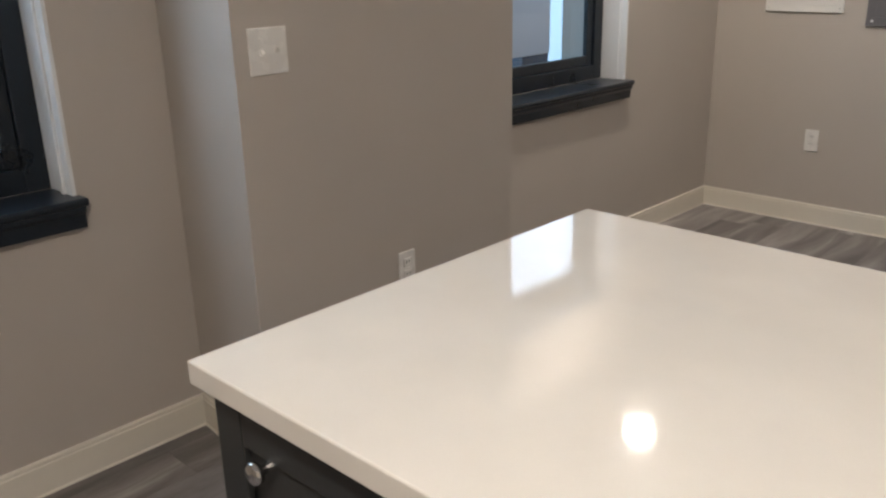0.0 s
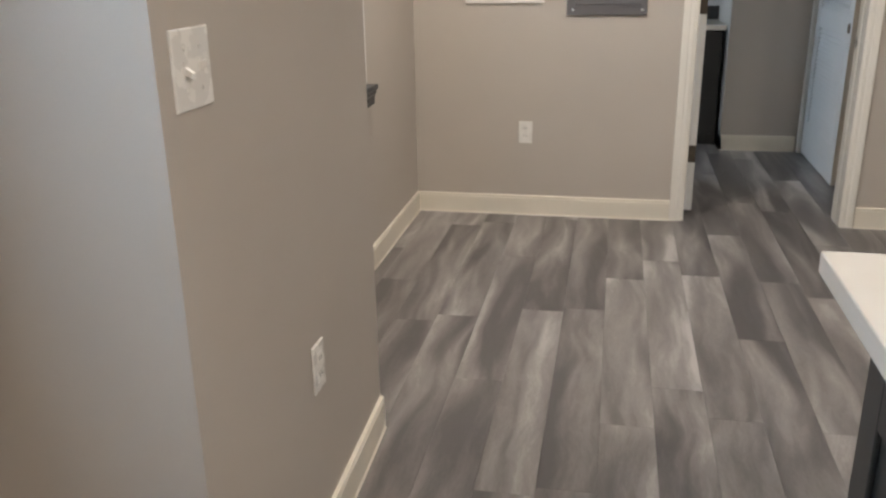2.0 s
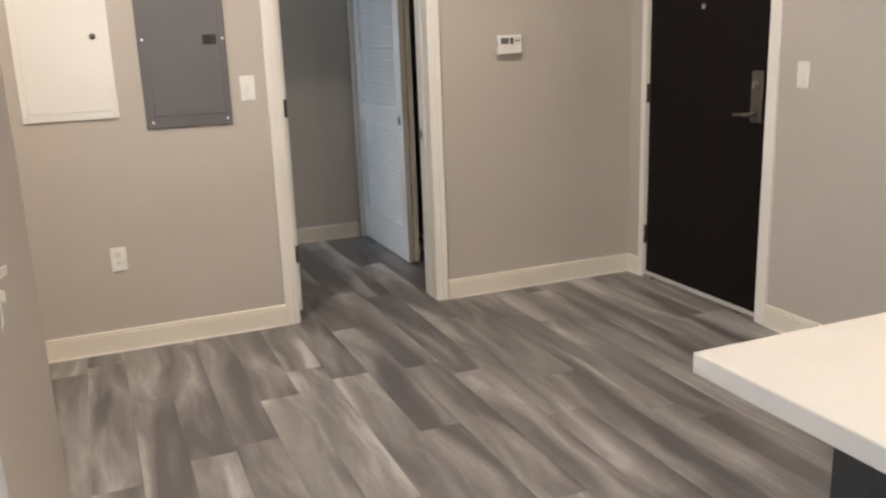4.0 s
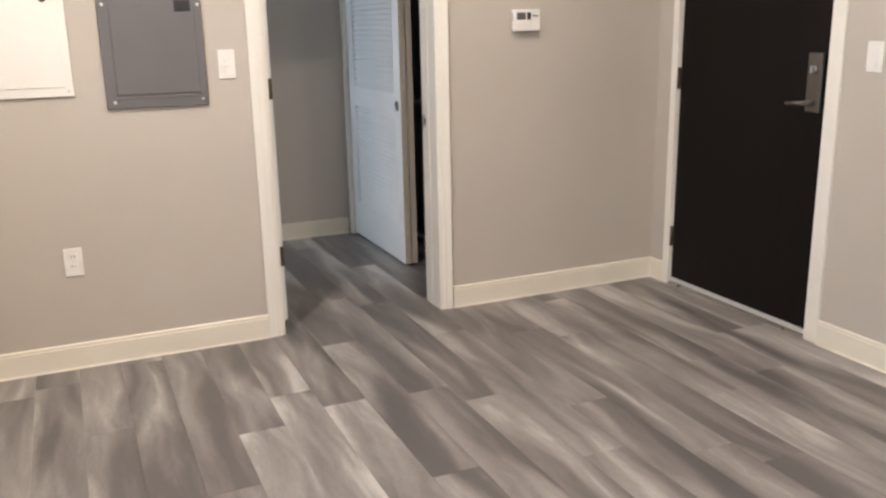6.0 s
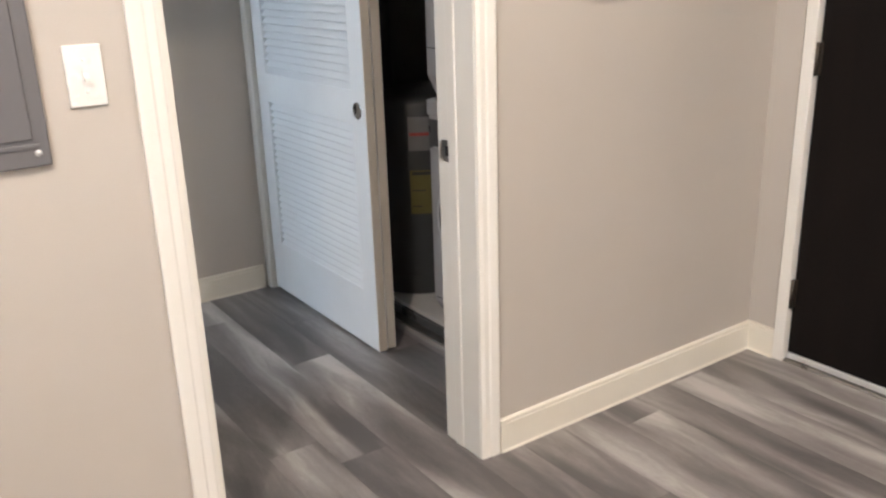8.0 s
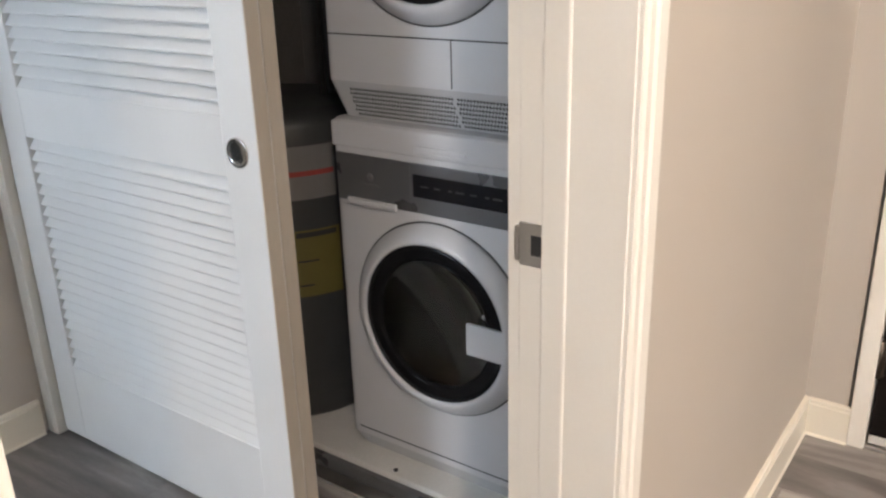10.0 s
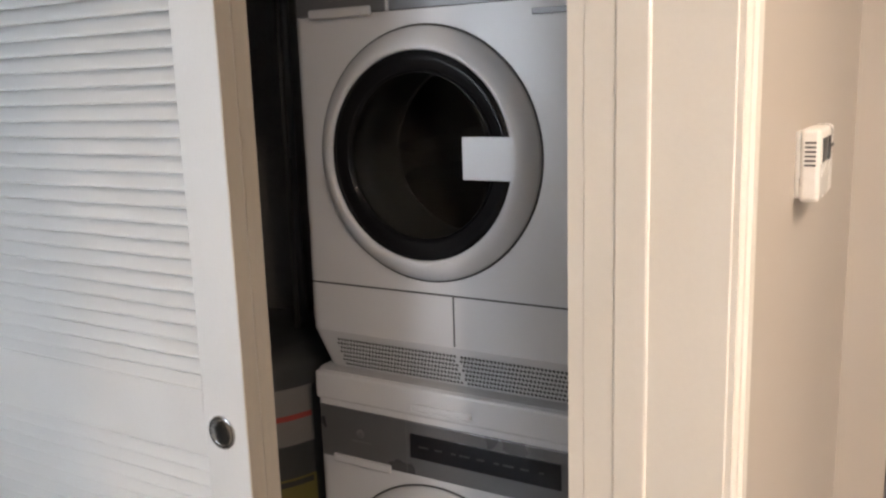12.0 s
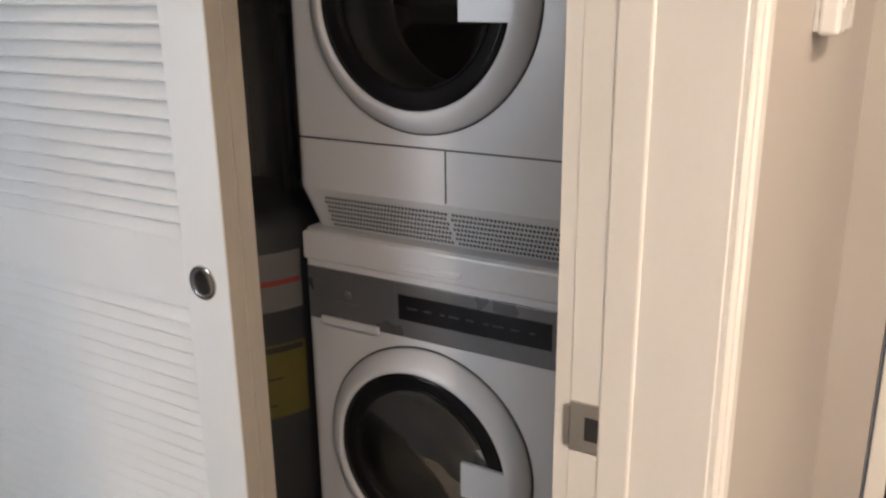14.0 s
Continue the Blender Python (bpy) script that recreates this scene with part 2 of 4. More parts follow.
def finish(name, bm, material):
    bmesh.ops.recalc_face_normals(bm, faces=bm.faces)
    me = bpy.data.meshes.new(name)
    bm.to_mesh(me)
    bm.free()
    me.materials.append(material)
    return new(name, me)


def part(name, bm, material, parent, label=""):
    ob = finish(name, bm, material)
    ob.parent = parent
    if parent is not None:
        ob.matrix_parent_inverse = Matrix.Translation(parent.location).inverted() if parent.parent is None else Matrix()
    if label:
        tagged(ob, label)
    return ob


def thing(name, x, y, z, label, category, group="", kind=""):
    ob = new(name)
    ob.location = (x, y, z)
    ob.empty_display_size = 0.1
    return tagged(ob, label, category, group, kind)


def structure(name, bm, material, label, category):
    return tagged(finish(name, bm, material), label, category, "", "structure")


# ---------------------------------------------------------------- the shell
H = 2.63          # ceiling
XW, XE = -1.612, 1.785   # window wall, entry wall
YB0, YB1 = 4.85, 5.0     # wall with the hall doorway
YS = -2.3         # kitchen end
XB = -2.55        # west end of the room behind
YN = 8.3
JL, JR = -0.202, 0.553   # doorway jamb faces
DH = 2.05
XC0, XC1 = 0.675, 0.775  # closet front wall
YK = 6.585        # end wall of the hall


def wall_y(bm, y0, y1, x0, x1, holes=()):
    """A wall along x with rectangular holes (xa, xb, za, zb), side by side."""
    x = x0
    for xa, xb, za, zb in sorted(holes):
        add_box(bm, x, xa, y0, y1, 0, H)
        if za > 0:
            add_box(bm, xa, xb, y0, y1, 0, za)
        add_box(bm, xa, xb, y0, y1, zb, H)
        x = xb
    add_box(bm, x, x1, y0, y1, 0, H)


def wall_x(bm, x0, x1, y0, y1, holes=()):
    y = y0
    for ya, yb, za, zb in sorted(holes):
        add_box(bm, x0, x1, y, ya, 0, H)
        if za > 0:
            add_box(bm, x0, x1, ya, yb, 0, za)
        add_box(bm, x0, x1, ya, yb, zb, H)
        y = yb
    add_box(bm, x0, x1, y, y1, 0, H)


W1 = (0.30, 1.243)
W2 = (3.02, 3.947)
WZ = (0.817, 2.15)
W3 = (6.3, 7.5)
bm = bmesh.new()
wall_x(bm, XW - 0.207, XW, YS, YB0, [(*W1, *WZ), (*W2, *WZ)])
wall_west = structure("wall_west", bm, WALL, "greige painted wall with two deep black-framed windows", "wall")
bm = bmesh.new()
add_prism(bm, [(XW, 1.542), (-1.188, 1.498), (-1.222, 2.605), (XW, 2.605)], 2, 0, H)
structure("wall_pier", bm, WALL, "greige painted pier standing out between two windows", "wall")
bm = bmesh.new()
wall_y(bm, YB0, YB1, XB - 0.1, XE, [(JL - 0.02, JR + 0.02, 0, DH + 0.02)])
structure("wall_north", bm, WALL, "greige painted wall with an open doorway to the hall", "wall")
bm = bmesh.new()
wall_x(bm, XE, XE + 0.14, YS, 7.0, [(3.73, 4.745, 0, 2.10)])
structure("wall_east", bm, WALL, "greige painted wall with the dark entry door", "wall")
structure("wall_south", box(XW - 0.207, XE + 0.14, YS - 0.12, YS, 0, H), WALL, "greige painted wall behind the kitchen", "wall")
bm = bmesh.new()
wall_x(bm, XC0, XC1, YB1, YK, [(5.03, 6.545, 0, 2.06)])
structure("wall_closet_front", bm, WALL, "greige wall round the laundry closet's sliding doors", "wall")
bm = bmesh.new()
add_box(bm, 0.155, XE, YK, YK + 0.1, 0, H)
add_box(bm, 0.155, 0.255, YK + 0.1, YN, 0, H)
structure("wall_hall_end", bm, WALL, "greige painted end wall of the hall", "wall")
# linings over the closet walls carry its shade in their colour
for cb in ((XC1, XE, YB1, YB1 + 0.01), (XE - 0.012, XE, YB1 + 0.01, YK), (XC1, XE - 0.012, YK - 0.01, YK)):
    structure("closet_lining", box(*cb, 0, H), CLOSET, "board lining the laundry closet, coloured dark as if unlit", "wall")
bm = bmesh.new()
wall_x(bm, XB - 0.1, XB, YB1, YN, [(*W3, 0.82, 2.15)])
structure("wall_bedroom_west", bm, WALL, "greige bedroom wall with a window", "wall")
structure("wall_bedroom_north", box(XB - 0.1, 0.255, YN, YN + 0.1, 0, H), WALL, "greige far bedroom wall", "wall")
structure("ceiling", box(XB - 0.1, XE + 0.14, YS - 0.12, YN + 0.1, H, H + 0.12), CEIL, "plain off-white painted ceiling", "ceiling")

# baseboards: a moulded strip with a rounded cap
BBH, BBT = 0.106, 0.013


def base_run(bm, x0, y0, x1, y1, side):
    """A strip from one floor point to another; side +1 or -1: to which side it stands out."""
    d = Vector((x1 - x0, y1 - y0, 0))
    nrm = Vector((-d.y, d.x, 0)).normalized() * side
    prof = [(0, 0), (BBT + 0.004, 0), (BBT + 0.003, 0.003), (BBT, 0.006), (BBT, 0.090), (BBT - 0.003, 0.0925), (BBT - 0.003, 0.096), (BBT - 0.0005, 0.0985), (BBT - 0.002, 0.104), (0.005, BBH), (0, BBH)]
    ends = []
    for e in (Vector((x0, y0, 0)), Vector((x1, y1, 0))):
        ends.append([bm.verts.new(e + nrm * o + Vector((0, 0, h))) for o, h in prof])
    k = len(prof)
    for i in range(k):
        bm.faces.new((ends[0][i], ends[0][(i + 1) % k], ends[1][(i + 1) % k], ends[1][i]))
    bm.faces.new(ends[0])
    bm.faces.new(ends[1][::-1])


def baseboard(x0, y0, x1, y1, side):
    bm = bmesh.new()
    base_run(bm, x0, y0, x1, y1, side)
    structure("baseboard", bm, TRIM, "cream painted moulded baseboard along the wall", "baseboard")


baseboard(XW, 2.605, XW, YB0, -1)
baseboard(XW, YB0, JL - 0.075, YB0, -1)
baseboard(JR + 0.068, YB0, XE, YB0, -1)
baseboard(XE, 4.735, XE, YB0 - BBT, 1)
baseboard(XE, YS, XE, 3.712, 1)
baseboard(-1.188, 1.498, -1.222, 2.605, -1)
baseboard(XW, 2.605, -1.222, 2.605, 1)
baseboard(XW, 1.542, -1.188 + BBT, 1.498, -1)
baseboard(XW, YS, XW, 1.542, -1)
baseboard(0.155, YK, XC0 - 0.03, YK, -1)
baseboard(0.155, YN, 0.155, YK - BBT, 1)
baseboard(XB, YN, 0.155, YN, -1)

# ground outside and the building across the way
structure("ground", box(-400, 400, -400, 400, -3.4, -3.2), ASPHALT, "grey asphalt ground outside, a storey below", "ground")


def neighbour():
    t = thing("neighbour_building", -6.0, 2.5, -3.2, "pale painted block building across the yard with dark windows", "building")
    part("wall", box(-9, -6, -14, 16, -3.2, 8), FACADE, t)
    part("roof", box(-9.3, -5.8, -14.2, 16.2, 8, 8.25), ASPHALT, t)
    # block courses glow to stand for daylight on the wall
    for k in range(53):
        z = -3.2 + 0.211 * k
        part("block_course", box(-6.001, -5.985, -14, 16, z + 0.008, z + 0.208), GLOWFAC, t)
    part("bay", box(-6.0, -5.7, 7.85, 8.82, 0.26, 7.9, 0.01), FACADE, t, "pale shaded projecting bay")
    part("vent_box", box(-6.0, -5.72, 8.32, 8.82, -0.3, 0.258, 0.01), FACWIN, t, "dark box under the bay")
    for zz in (-3.0, -0.35, 2.45, 5.2):
        for k in range(8):
            y = -11.92 + 3.1 * k
            w = part("window", box(-6.0, -5.97, y, y + 0.55, zz, zz + 1.57, 0.005), FACWIN, t, "dark glazed window")
            bm = bmesh.new()
            for a in ((y - 0.07, y, zz - 0.07, zz + 1.64), (y + 0.55, y + 0.62, zz - 0.07, zz + 1.64), (y, y + 0.55, zz + 1.57, zz + 1.64), (y, y + 0.55, zz - 0.07, zz), (y, y + 0.55, zz + 0.75, zz + 0.80)):
                add_box(bm, -6.0, -5.95, *a)
            part("frame", bm, FACADE, w)


neighbour()

# ---------------------------------------------------------------- windows


def window(name, y0, y1, z0, z1, xin, label, xf=None):
    """A black sash in a deep white reveal, with a black sill board and apron. xin: the wall's inner face."""
    xf = xin - 0.135 if xf is None else xf
    t = thing(name, xin, (y0 + y1) / 2, z0, label, "window", "", "structure")
    # reveal lining, with a raised stop strip near the room
    for nm, ya, yb in (("reveal_lining", y0, y0 + 0.012), ("reveal_lining", y1 - 0.012, y1)):
        part(nm, box(xf, xin + 0.002, ya, yb, z0 + 0.001, z1, 0.002), REVEAL, t, "white painted reveal")
    for ya, yb in ((y0 + 0.012, y0 + 0.020), (y1 - 0.020, y1 - 0.012)):
        part("reveal_stop", box(xin - 0.052, xin - 0.034, ya, yb, z0 + 0.001, z1 - 0.012, 0.002), REVEAL, t)
    part("reveal_head", box(xf, xin + 0.002, y0 + 0.012, y1 - 0.012, z1 - 0.012, z1), REVEAL, t)
    bm = bmesh.new()
    f, d = 0.074, 0.07
    add_box(bm, xf - d, xf, y0, y0 + f, z0, z1, 0.004)
    add_box(bm, xf - d, xf, y1 - f, y1, z0, z1, 0.004)
    add_box(bm, xf - d, xf, y0 + f, y1 - f, z0, z0 + 0.07, 0.004)
    add_box(bm, xf - d, xf, y0 + f, y1 - f, z1 - f, z1, 0.004)
    part("window_frame", bm, BLACK, t, "black painted window frame")
    s = 0.046
    for za, zb, dx in ((z0 + 0.07, (z0 + z1) / 2 + 0.02, -0.012), ((z0 + z1) / 2 - 0.02, z1 - f, -0.042)):
        bm = bmesh.new()
        xs = xf + dx
        ya, yb = y0 + f, y1 - f
        add_box(bm, xs - 0.026, xs, ya, ya + s, za, zb, 0.003)
        add_box(bm, xs - 0.026, xs, yb - s, yb, za, zb, 0.003)
        add_box(bm, xs - 0.026, xs, ya + s, yb - s, za, za + s, 0.003)
        add_box(bm, xs - 0.026, xs, ya + s, yb - s, zb - s, zb, 0.003)
        sash = part("sash", bm, BLACK, t, "black painted sash")
        pane = part("pane", box(xs - 0.016, xs - 0.011, ya + s, yb - s, za + s, zb - s), GLASS, sash, "clear glass pane")
        pane.visible_shadow = False
    # sill board with a rounded nose, and the apron under it
    part("window_sill", box(xf, xin + 0.048, y0 - 0.012, y1 + 0.014, z0 - 0.022, z0 + 0.001, 0.008, 3), BLACK, t, "black painted sill board")
    bm = bmesh.new()
    add_prism(bm, [(xin - 0.002, z0 - 0.082), (xin + 0.030, z0 - 0.082), (xin + 0.032, z0 - 0.045), (xin + 0.040, z0 - 0.034), (xin + 0.040, z0 - 0.0225), (xin - 0.002, z0 - 0.0225)], 1, y0 - 0.002, y1 + 0.004)
    part("apron", bm, BLACK, t, "black painted moulding under the sill")
    return t


window("window_1", *W1, *WZ, XW, "deep window with black frame, black sill and white reveals")
window("window_2", *W2, *WZ, XW, "deep window with black frame, black sill and white reveals")
window("window_3", *W3, 0.82, 2.15, XB, "bedroom window with black frame and sill", xf=XB - 0.03)

# ---------------------------------------------------------------- hall doorway
def casing_profile(w, d):
    return [(0, 0), (0, d * 0.55), (w * 0.10, d * 0.62), (w * 0.18, d * 0.80), (w * 0.45, d * 0.72), (w * 0.55, d * 0.95), (w * 0.9, d), (w, d * 0.9), (w, 0)]


def doorway():
    t = thing("door_frame_1", 0.18, 4.92, 0, "cream-white moulded casing and jambs of the hall doorway", "door frame", "", "structure")
    for x0, x1 in ((JL - 0.02, JL), (JR, JR + 0.02)):
        part("jamb", box(x0, x1, YB0 - 0.001, YB1 + 0.001, 0, DH, 0.0015), CASE, t)
    part("head_jamb", box(JL - 0.02, JR + 0.02, YB0 - 0.001, YB1 + 0.001, DH, DH + 0.02, 0.0015), CASE, t)
    for x0, x1 in ((JL - 0.005, JL + 0.0035), (JR - 0.0035, JR + 0.005)):
        part("stop", box(x0, x1, YB0 + 0.080, YB0 + 0.117, 0, DH - 0.011, 0.003), CASE, t)
    part("head_stop", box(JL, JR, YB0 + 0.080, YB0 + 0.117, DH - 0.011, DH, 0.003), CASE, t)
    w = 0.066
    for y, s, d in ((YB0, -1, 0.013), (YB1, 1, 0.021)):
        pr = [(JL - 0.011 - a, y + s * b) for a, b in casing_profile(0.064, d)]
        part("casing", prism(pr, 2, 0, DH + 0.075), CASE, t, "moulded casing board")
        pr = [(JR + 0.0018 + a, y + s * max(b, d * 0.9 if s > 0 and 0 < b else b)) for a, b in casing_profile(w - 0.004, d)]
        part("casing", prism(pr, 2, 0, DH + 0.075), CASE, t, "moulded casing board")
        bm = bmesh.new()
        add_box(bm, JL - 0.018, JR + 0.006, min(y, y + s * d * 0.9), max(y, y + s * d * 0.9), DH + 0.004, DH + 0.075, 0.004)
        part("head_casing", bm, CASE, t, "moulded casing board")
    # hinge leaves and strike plate let into the jambs
    for z in (0.318, 1.072, 1.82):
        bm = box(JL - 0.001, JL + 0.002, YB1 - 0.045, YB1 + 0.004, z - 0.045, z + 0.045, 0.001)
        add_box(bm, JL + 0.004, JL + 0.050, YB1 + 0.0065, YB1 + 0.0115, z - 0.045, z + 0.045)
        add_tube(bm, (JL + 0.004, YB1 + 0.008, z - 0.045), (JL + 0.004, YB1 + 0.008, z + 0.045), 0.006, 10)
        part("hinge", bm, BRONZE, t, "dull bronze hinge")
    pl = part("strike_plate", box(JR - 0.002, JR + 0.001, 4.955, 5.000, 0.862, 0.922, 0.001), STEEL, t, "steel strike plate")
    part("lip", box(JR - 0.004, JR + 0.003, 5.0, 5.006, 0.868, 0.916, 0.001), STEEL, pl)
    part("latch_hole", box(JR - 0.0026, JR - 0.001, 4.966, 4.982, 0.878, 0.906), INK, pl, "dark latch hole")


doorway()


def hall_door():
    t = thing("door_2", JL, 5.01, 0, "white panelled hall door standing open into the bedroom", "door", "", "structure")
    bm = box(JL + 0.016, JL + 0.051, 5.012, 5.748, 0.01, DH - 0.01, 0.002)
    part("leaf", bm, DOORW, t)
    for z0, z1 in ((0.2, 0.85), (1.05, 1.85)):
        part("panel", box(JL + 0.049, JL + 0.054, 5.13, 5.63, z0, z1, 0.004), DOORW, t)
    k = lathe((JL + 0.051, 5.68, 0.93), (1, 0, 0), [(0.03, 0), (0.03, 0.006), (0.012, 0.012), (0.012, 0.03), (0.025, 0.04), (0.027, 0.052), (0.018, 0.062), (0, 0.064)], 24)
    part("knob", k, STEEL, t, "steel door knob")


hall_door()

# ---------------------------------------------------------------- entry door


def entry_door():
    t = thing("door_1", XE, 4.24, 0, "closed dark espresso wooden entry door in a white frame", "door", "", "structure")
    ya, yb, zt = 3.785, 4.690, 2.045
    leaf = part("leaf", box(XE + 0.012, XE + 0.056, ya, yb, 0.014, zt, 0.002), ESPRESSO, t, "dark espresso flush leaf")
    for y0, y1 in ((ya - 0.072, ya - 0.004), (yb + 0.004, yb + 0.046)):
        part("frame_post", box(XE - 0.014, XE + 0.10, y0, y1, 0, zt + 0.055, 0.004), CASE, t, "white painted steel frame")
    part("frame_head", box(XE - 0.0138, XE + 0.10, ya - 0.004, yb + 0.004, zt + 0.004, zt + 0.055, 0.003), CASE, t)
    part("backing", box(XE + 0.06, XE + 0.10, ya - 0.004, yb + 0.004, 0.0, zt + 0.004), DARKP, t)
    part("threshold", box(XE - 0.006, XE + 0.06, ya - 0.004, yb + 0.004, 0, 0.011, 0.003), STEEL, t, "dull aluminium threshold strip")
    part("door_sweep", box(XE + 0.004, XE + 0.012, ya + 0.002, yb - 0.002, 0.014, 0.036, 0.002), SCREW, leaf, "aluminium sweep")
    for z in (0.255, 1.05, 1.83):
        bm = box(XE + 0.006, XE + 0.013, yb - 0.012, yb + 0.008, z - 0.05, z + 0.05, 0.001)
        add_tube(bm, (XE + 0.000, yb + 0.002, z - 0.052), (XE + 0.000, yb + 0.002, z + 0.052), 0.0075, 12)
        part("hinge", bm, BRONZE, t, "dull bronze hinge")
    plate = part("lock_plate", box(XE - 0.004, XE + 0.012, 3.815, 3.890, 0.952, 1.190, 0.006, 3), LOCK, leaf, "long brushed steel lock plate")
    bm = bmesh.new()
    add_tube(bm, (XE - 0.004, 3.852, 0.992), (XE - 0.05, 3.852, 0.992), 0.011, 14)
    add_tube(bm, (XE - 0.048, 3.845, 0.992), (XE - 0.050, 3.945, 0.987), 0.0095, 14, 0.007)
    part("lever", bm, LOCK, leaf, "dull nickel lever handle")
    bm = bmesh.new()
    add_tube(bm, (XE - 0.004, 3.852, 1.125), (XE - 0.012, 3.852, 1.125), 0.018, 20)
    add_box(bm, XE - 0.026, XE - 0.011, 3.847, 3.857, 1.108, 1.142, 0.003)
    part("thumb_turn", bm, CHROME, leaf, "steel thumb turn")
    part("peephole", lathe((XE + 0.013, 4.262, 1.492), (-1, 0, 0), [(0.013, 0), (0.013, 0.004), (0.008, 0.006), (0.007, 0.002), (0, 0.002)], 20), STEEL, leaf, "small steel peephole")


entry_door()

# ---------------------------------------------------------------- island


def island():
    t = thing("kitchen_island", 0.5, 1.14, 0, "charcoal shaker kitchen island cabinet with knobs", "kitchen island")
    x0, x1, y0, y1 = -0.272, 1.42, 0.846, 1.425
    part("body", box(x0, x1, y0, y1, 0.10, 0.893, 0.002), CHARCOAL, t)
    part("toe_kick", box(x0 + 0.03, x1 - 0.03, y0 + 0.06, y1 - 0.02, 0, 0.10), CHARCOAL, t)
    n = 4
    w = (x1 - x0) / n
    for k in range(n):
        a, b = x0 + k * w + 0.003, x0 + (k + 1) * w - 0.003
        bm = bmesh.new()
        f = 0.058
        add_box(bm, a, a + f, y0 - 0.020, y0, 0.112, 0.880, 0.002)
        add_box(bm, b - f, b, y0 - 0.020, y0, 0.112, 0.880, 0.002)
        add_box(bm, a + f, b - f, y0 - 0.020, y0, 0.880 - f, 0.880, 0.002)
        add_box(bm, a + f, b - f, y0 - 0.020, y0, 0.112, 0.112 + f, 0.002)
        add_box(bm, a + f, b - f, y0 - 0.010, y0, 0.112 + f, 0.880 - f)
        dr = part("cabinet_door", bm, CHARCOAL, t, "charcoal shaker door")
        xk = a + 0.118 if k % 2 == 0 else b - 0.045
        part("knob", lathe((xk, y0 - 0.020, 0.820), (0, -1, 0), [(0.008, 0), (0.0065, 0.008), (0.0065, 0.014), (0.014, 0.019), (0.0155, 0.025), (0.012, 0.030), (0, 0.032)], 24), CHROME, dr, "round chrome knob")
    for ya, yb in ((y0 + 0.002, y0 + 0.06), (y1 - 0.06, y1)):
        part("side_stile", box(x0 - 0.008, x0, ya, yb, 0.10, 0.893, 0.002), CHARCOAL, t)
    for za, zb in ((0.10, 0.16), (0.826, 0.893)):
        part("side_rail", box(x0 - 0.0078, x0, y0 + 0.06, y1 - 0.06, za, zb, 0.002), CHARCOAL, t)
    tagged(finish("island_worktop", box(-0.285, 1.45, 0.803, 1.690, 0.894, 0.928, 0.003, 3), QUARTZ), "polished white quartz worktop with square edges on the island", "worktop")


island()

# ---------------------------------------------------------------- plates and panels on the walls


def plate(name, p, nrm, w, h, label, kind, gangs=1):
    """A wall plate centred at p on a wall with normal nrm ('-y', '+x' or '-x')."""
    t = thing(name, *p, label, "switch" if "switch" in name else "outlet")

    def put(bm):
        rot = {"-y": Matrix(), "+x": Matrix.Rotation(radians(90), 4, "Z"), "-x": Matrix.Rotation(radians(-90), 4, "Z")}[nrm]
        bm.transform(Matrix.Translation(p) @ rot)
        return bm
    part("cover_plate", put(box(-w / 2, w / 2, -0.006, 0.0, -h / 2, h / 2, 0.003, 3)), PLASTIC, t)
    for g in range(gangs):
        cx = (g - (gangs - 1) / 2) * 0.046
        if kind == "toggle":
            part("toggle_slot", put(box(cx - 0.006, cx + 0.006, -0.0072, -0.005, -0.013, 0.013, 0.0005)), PLASTIC, t)
            bm = bmesh.new()
            up = 1 if g % 2 else -1
            add_prism(bm, [(-0.006, -0.006), (-0.006, 0.006), (-0.019, up * 0.008 + 0.004), (-0.019, up * 0.008 - 0.004)], 0, cx - 0.0045, cx + 0.0045)
            part("toggle", put(bm), PLASTIC, t, "white toggle lever")
        elif kind == "rocker":
            part("rocker", put(box(cx - 0.0165, cx + 0.0165, -0.0085, -0.005, -0.033, 0.033, 0.002)), PLASTIC, t, "white rocker")
        else:
            for dz in (-0.02, 0.02):
                bm = box(cx - 0.017, cx + 0.017, -0.0085, -0.005, dz - 0.0145, dz + 0.0145, 0.003)
                r = part("receptacle", put(bm), PLASTIC, t)
                bm = bmesh.new()
                for dx in (-0.006, 0.006):
                    add_box(bm, cx + dx - 0.0012, cx + dx + 0.0012, -0.0088, -0.008, dz - 0.002, dz + 0.007)
                part("slots", put(bm), INK, r, "dark slots")
        for dz in ((-0.030, 0.030) if kind == "toggle" else (0.0,) if kind == "duplex" else (-0.048, 0.048)):
            part("screw", put(lathe((cx, -0.006, dz), (0, -1, 0), [(0.0032, 0), (0.003, 0.001), (0, 0.0014)], 12)), PLASTIC, t)


plate("light_switch", (-1.1915, 1.600, 1.189), "+x", 0.116, 0.116, "white double toggle switch plate on the greige pier", "toggle", 2)
plate("wall_outlet", (-1.2045, 2.062, 0.478), "+x", 0.070, 0.114, "white outlet plate low on the greige pier", "duplex")
plate("wall_outlet", (-1.029, YB0, 0.445), "-y", 0.070, 0.114, "white outlet plate low under the electrical panels", "duplex")
plate("light_switch", (-0.366, YB0, 1.191), "-y", 0.070, 0.116, "white toggle switch plate beside the hall doorway", "toggle")
plate("light_switch", (XE, 3.576, 1.180), "-x", 0.070, 0.114, "white switch plate beside the entry door", "rocker")


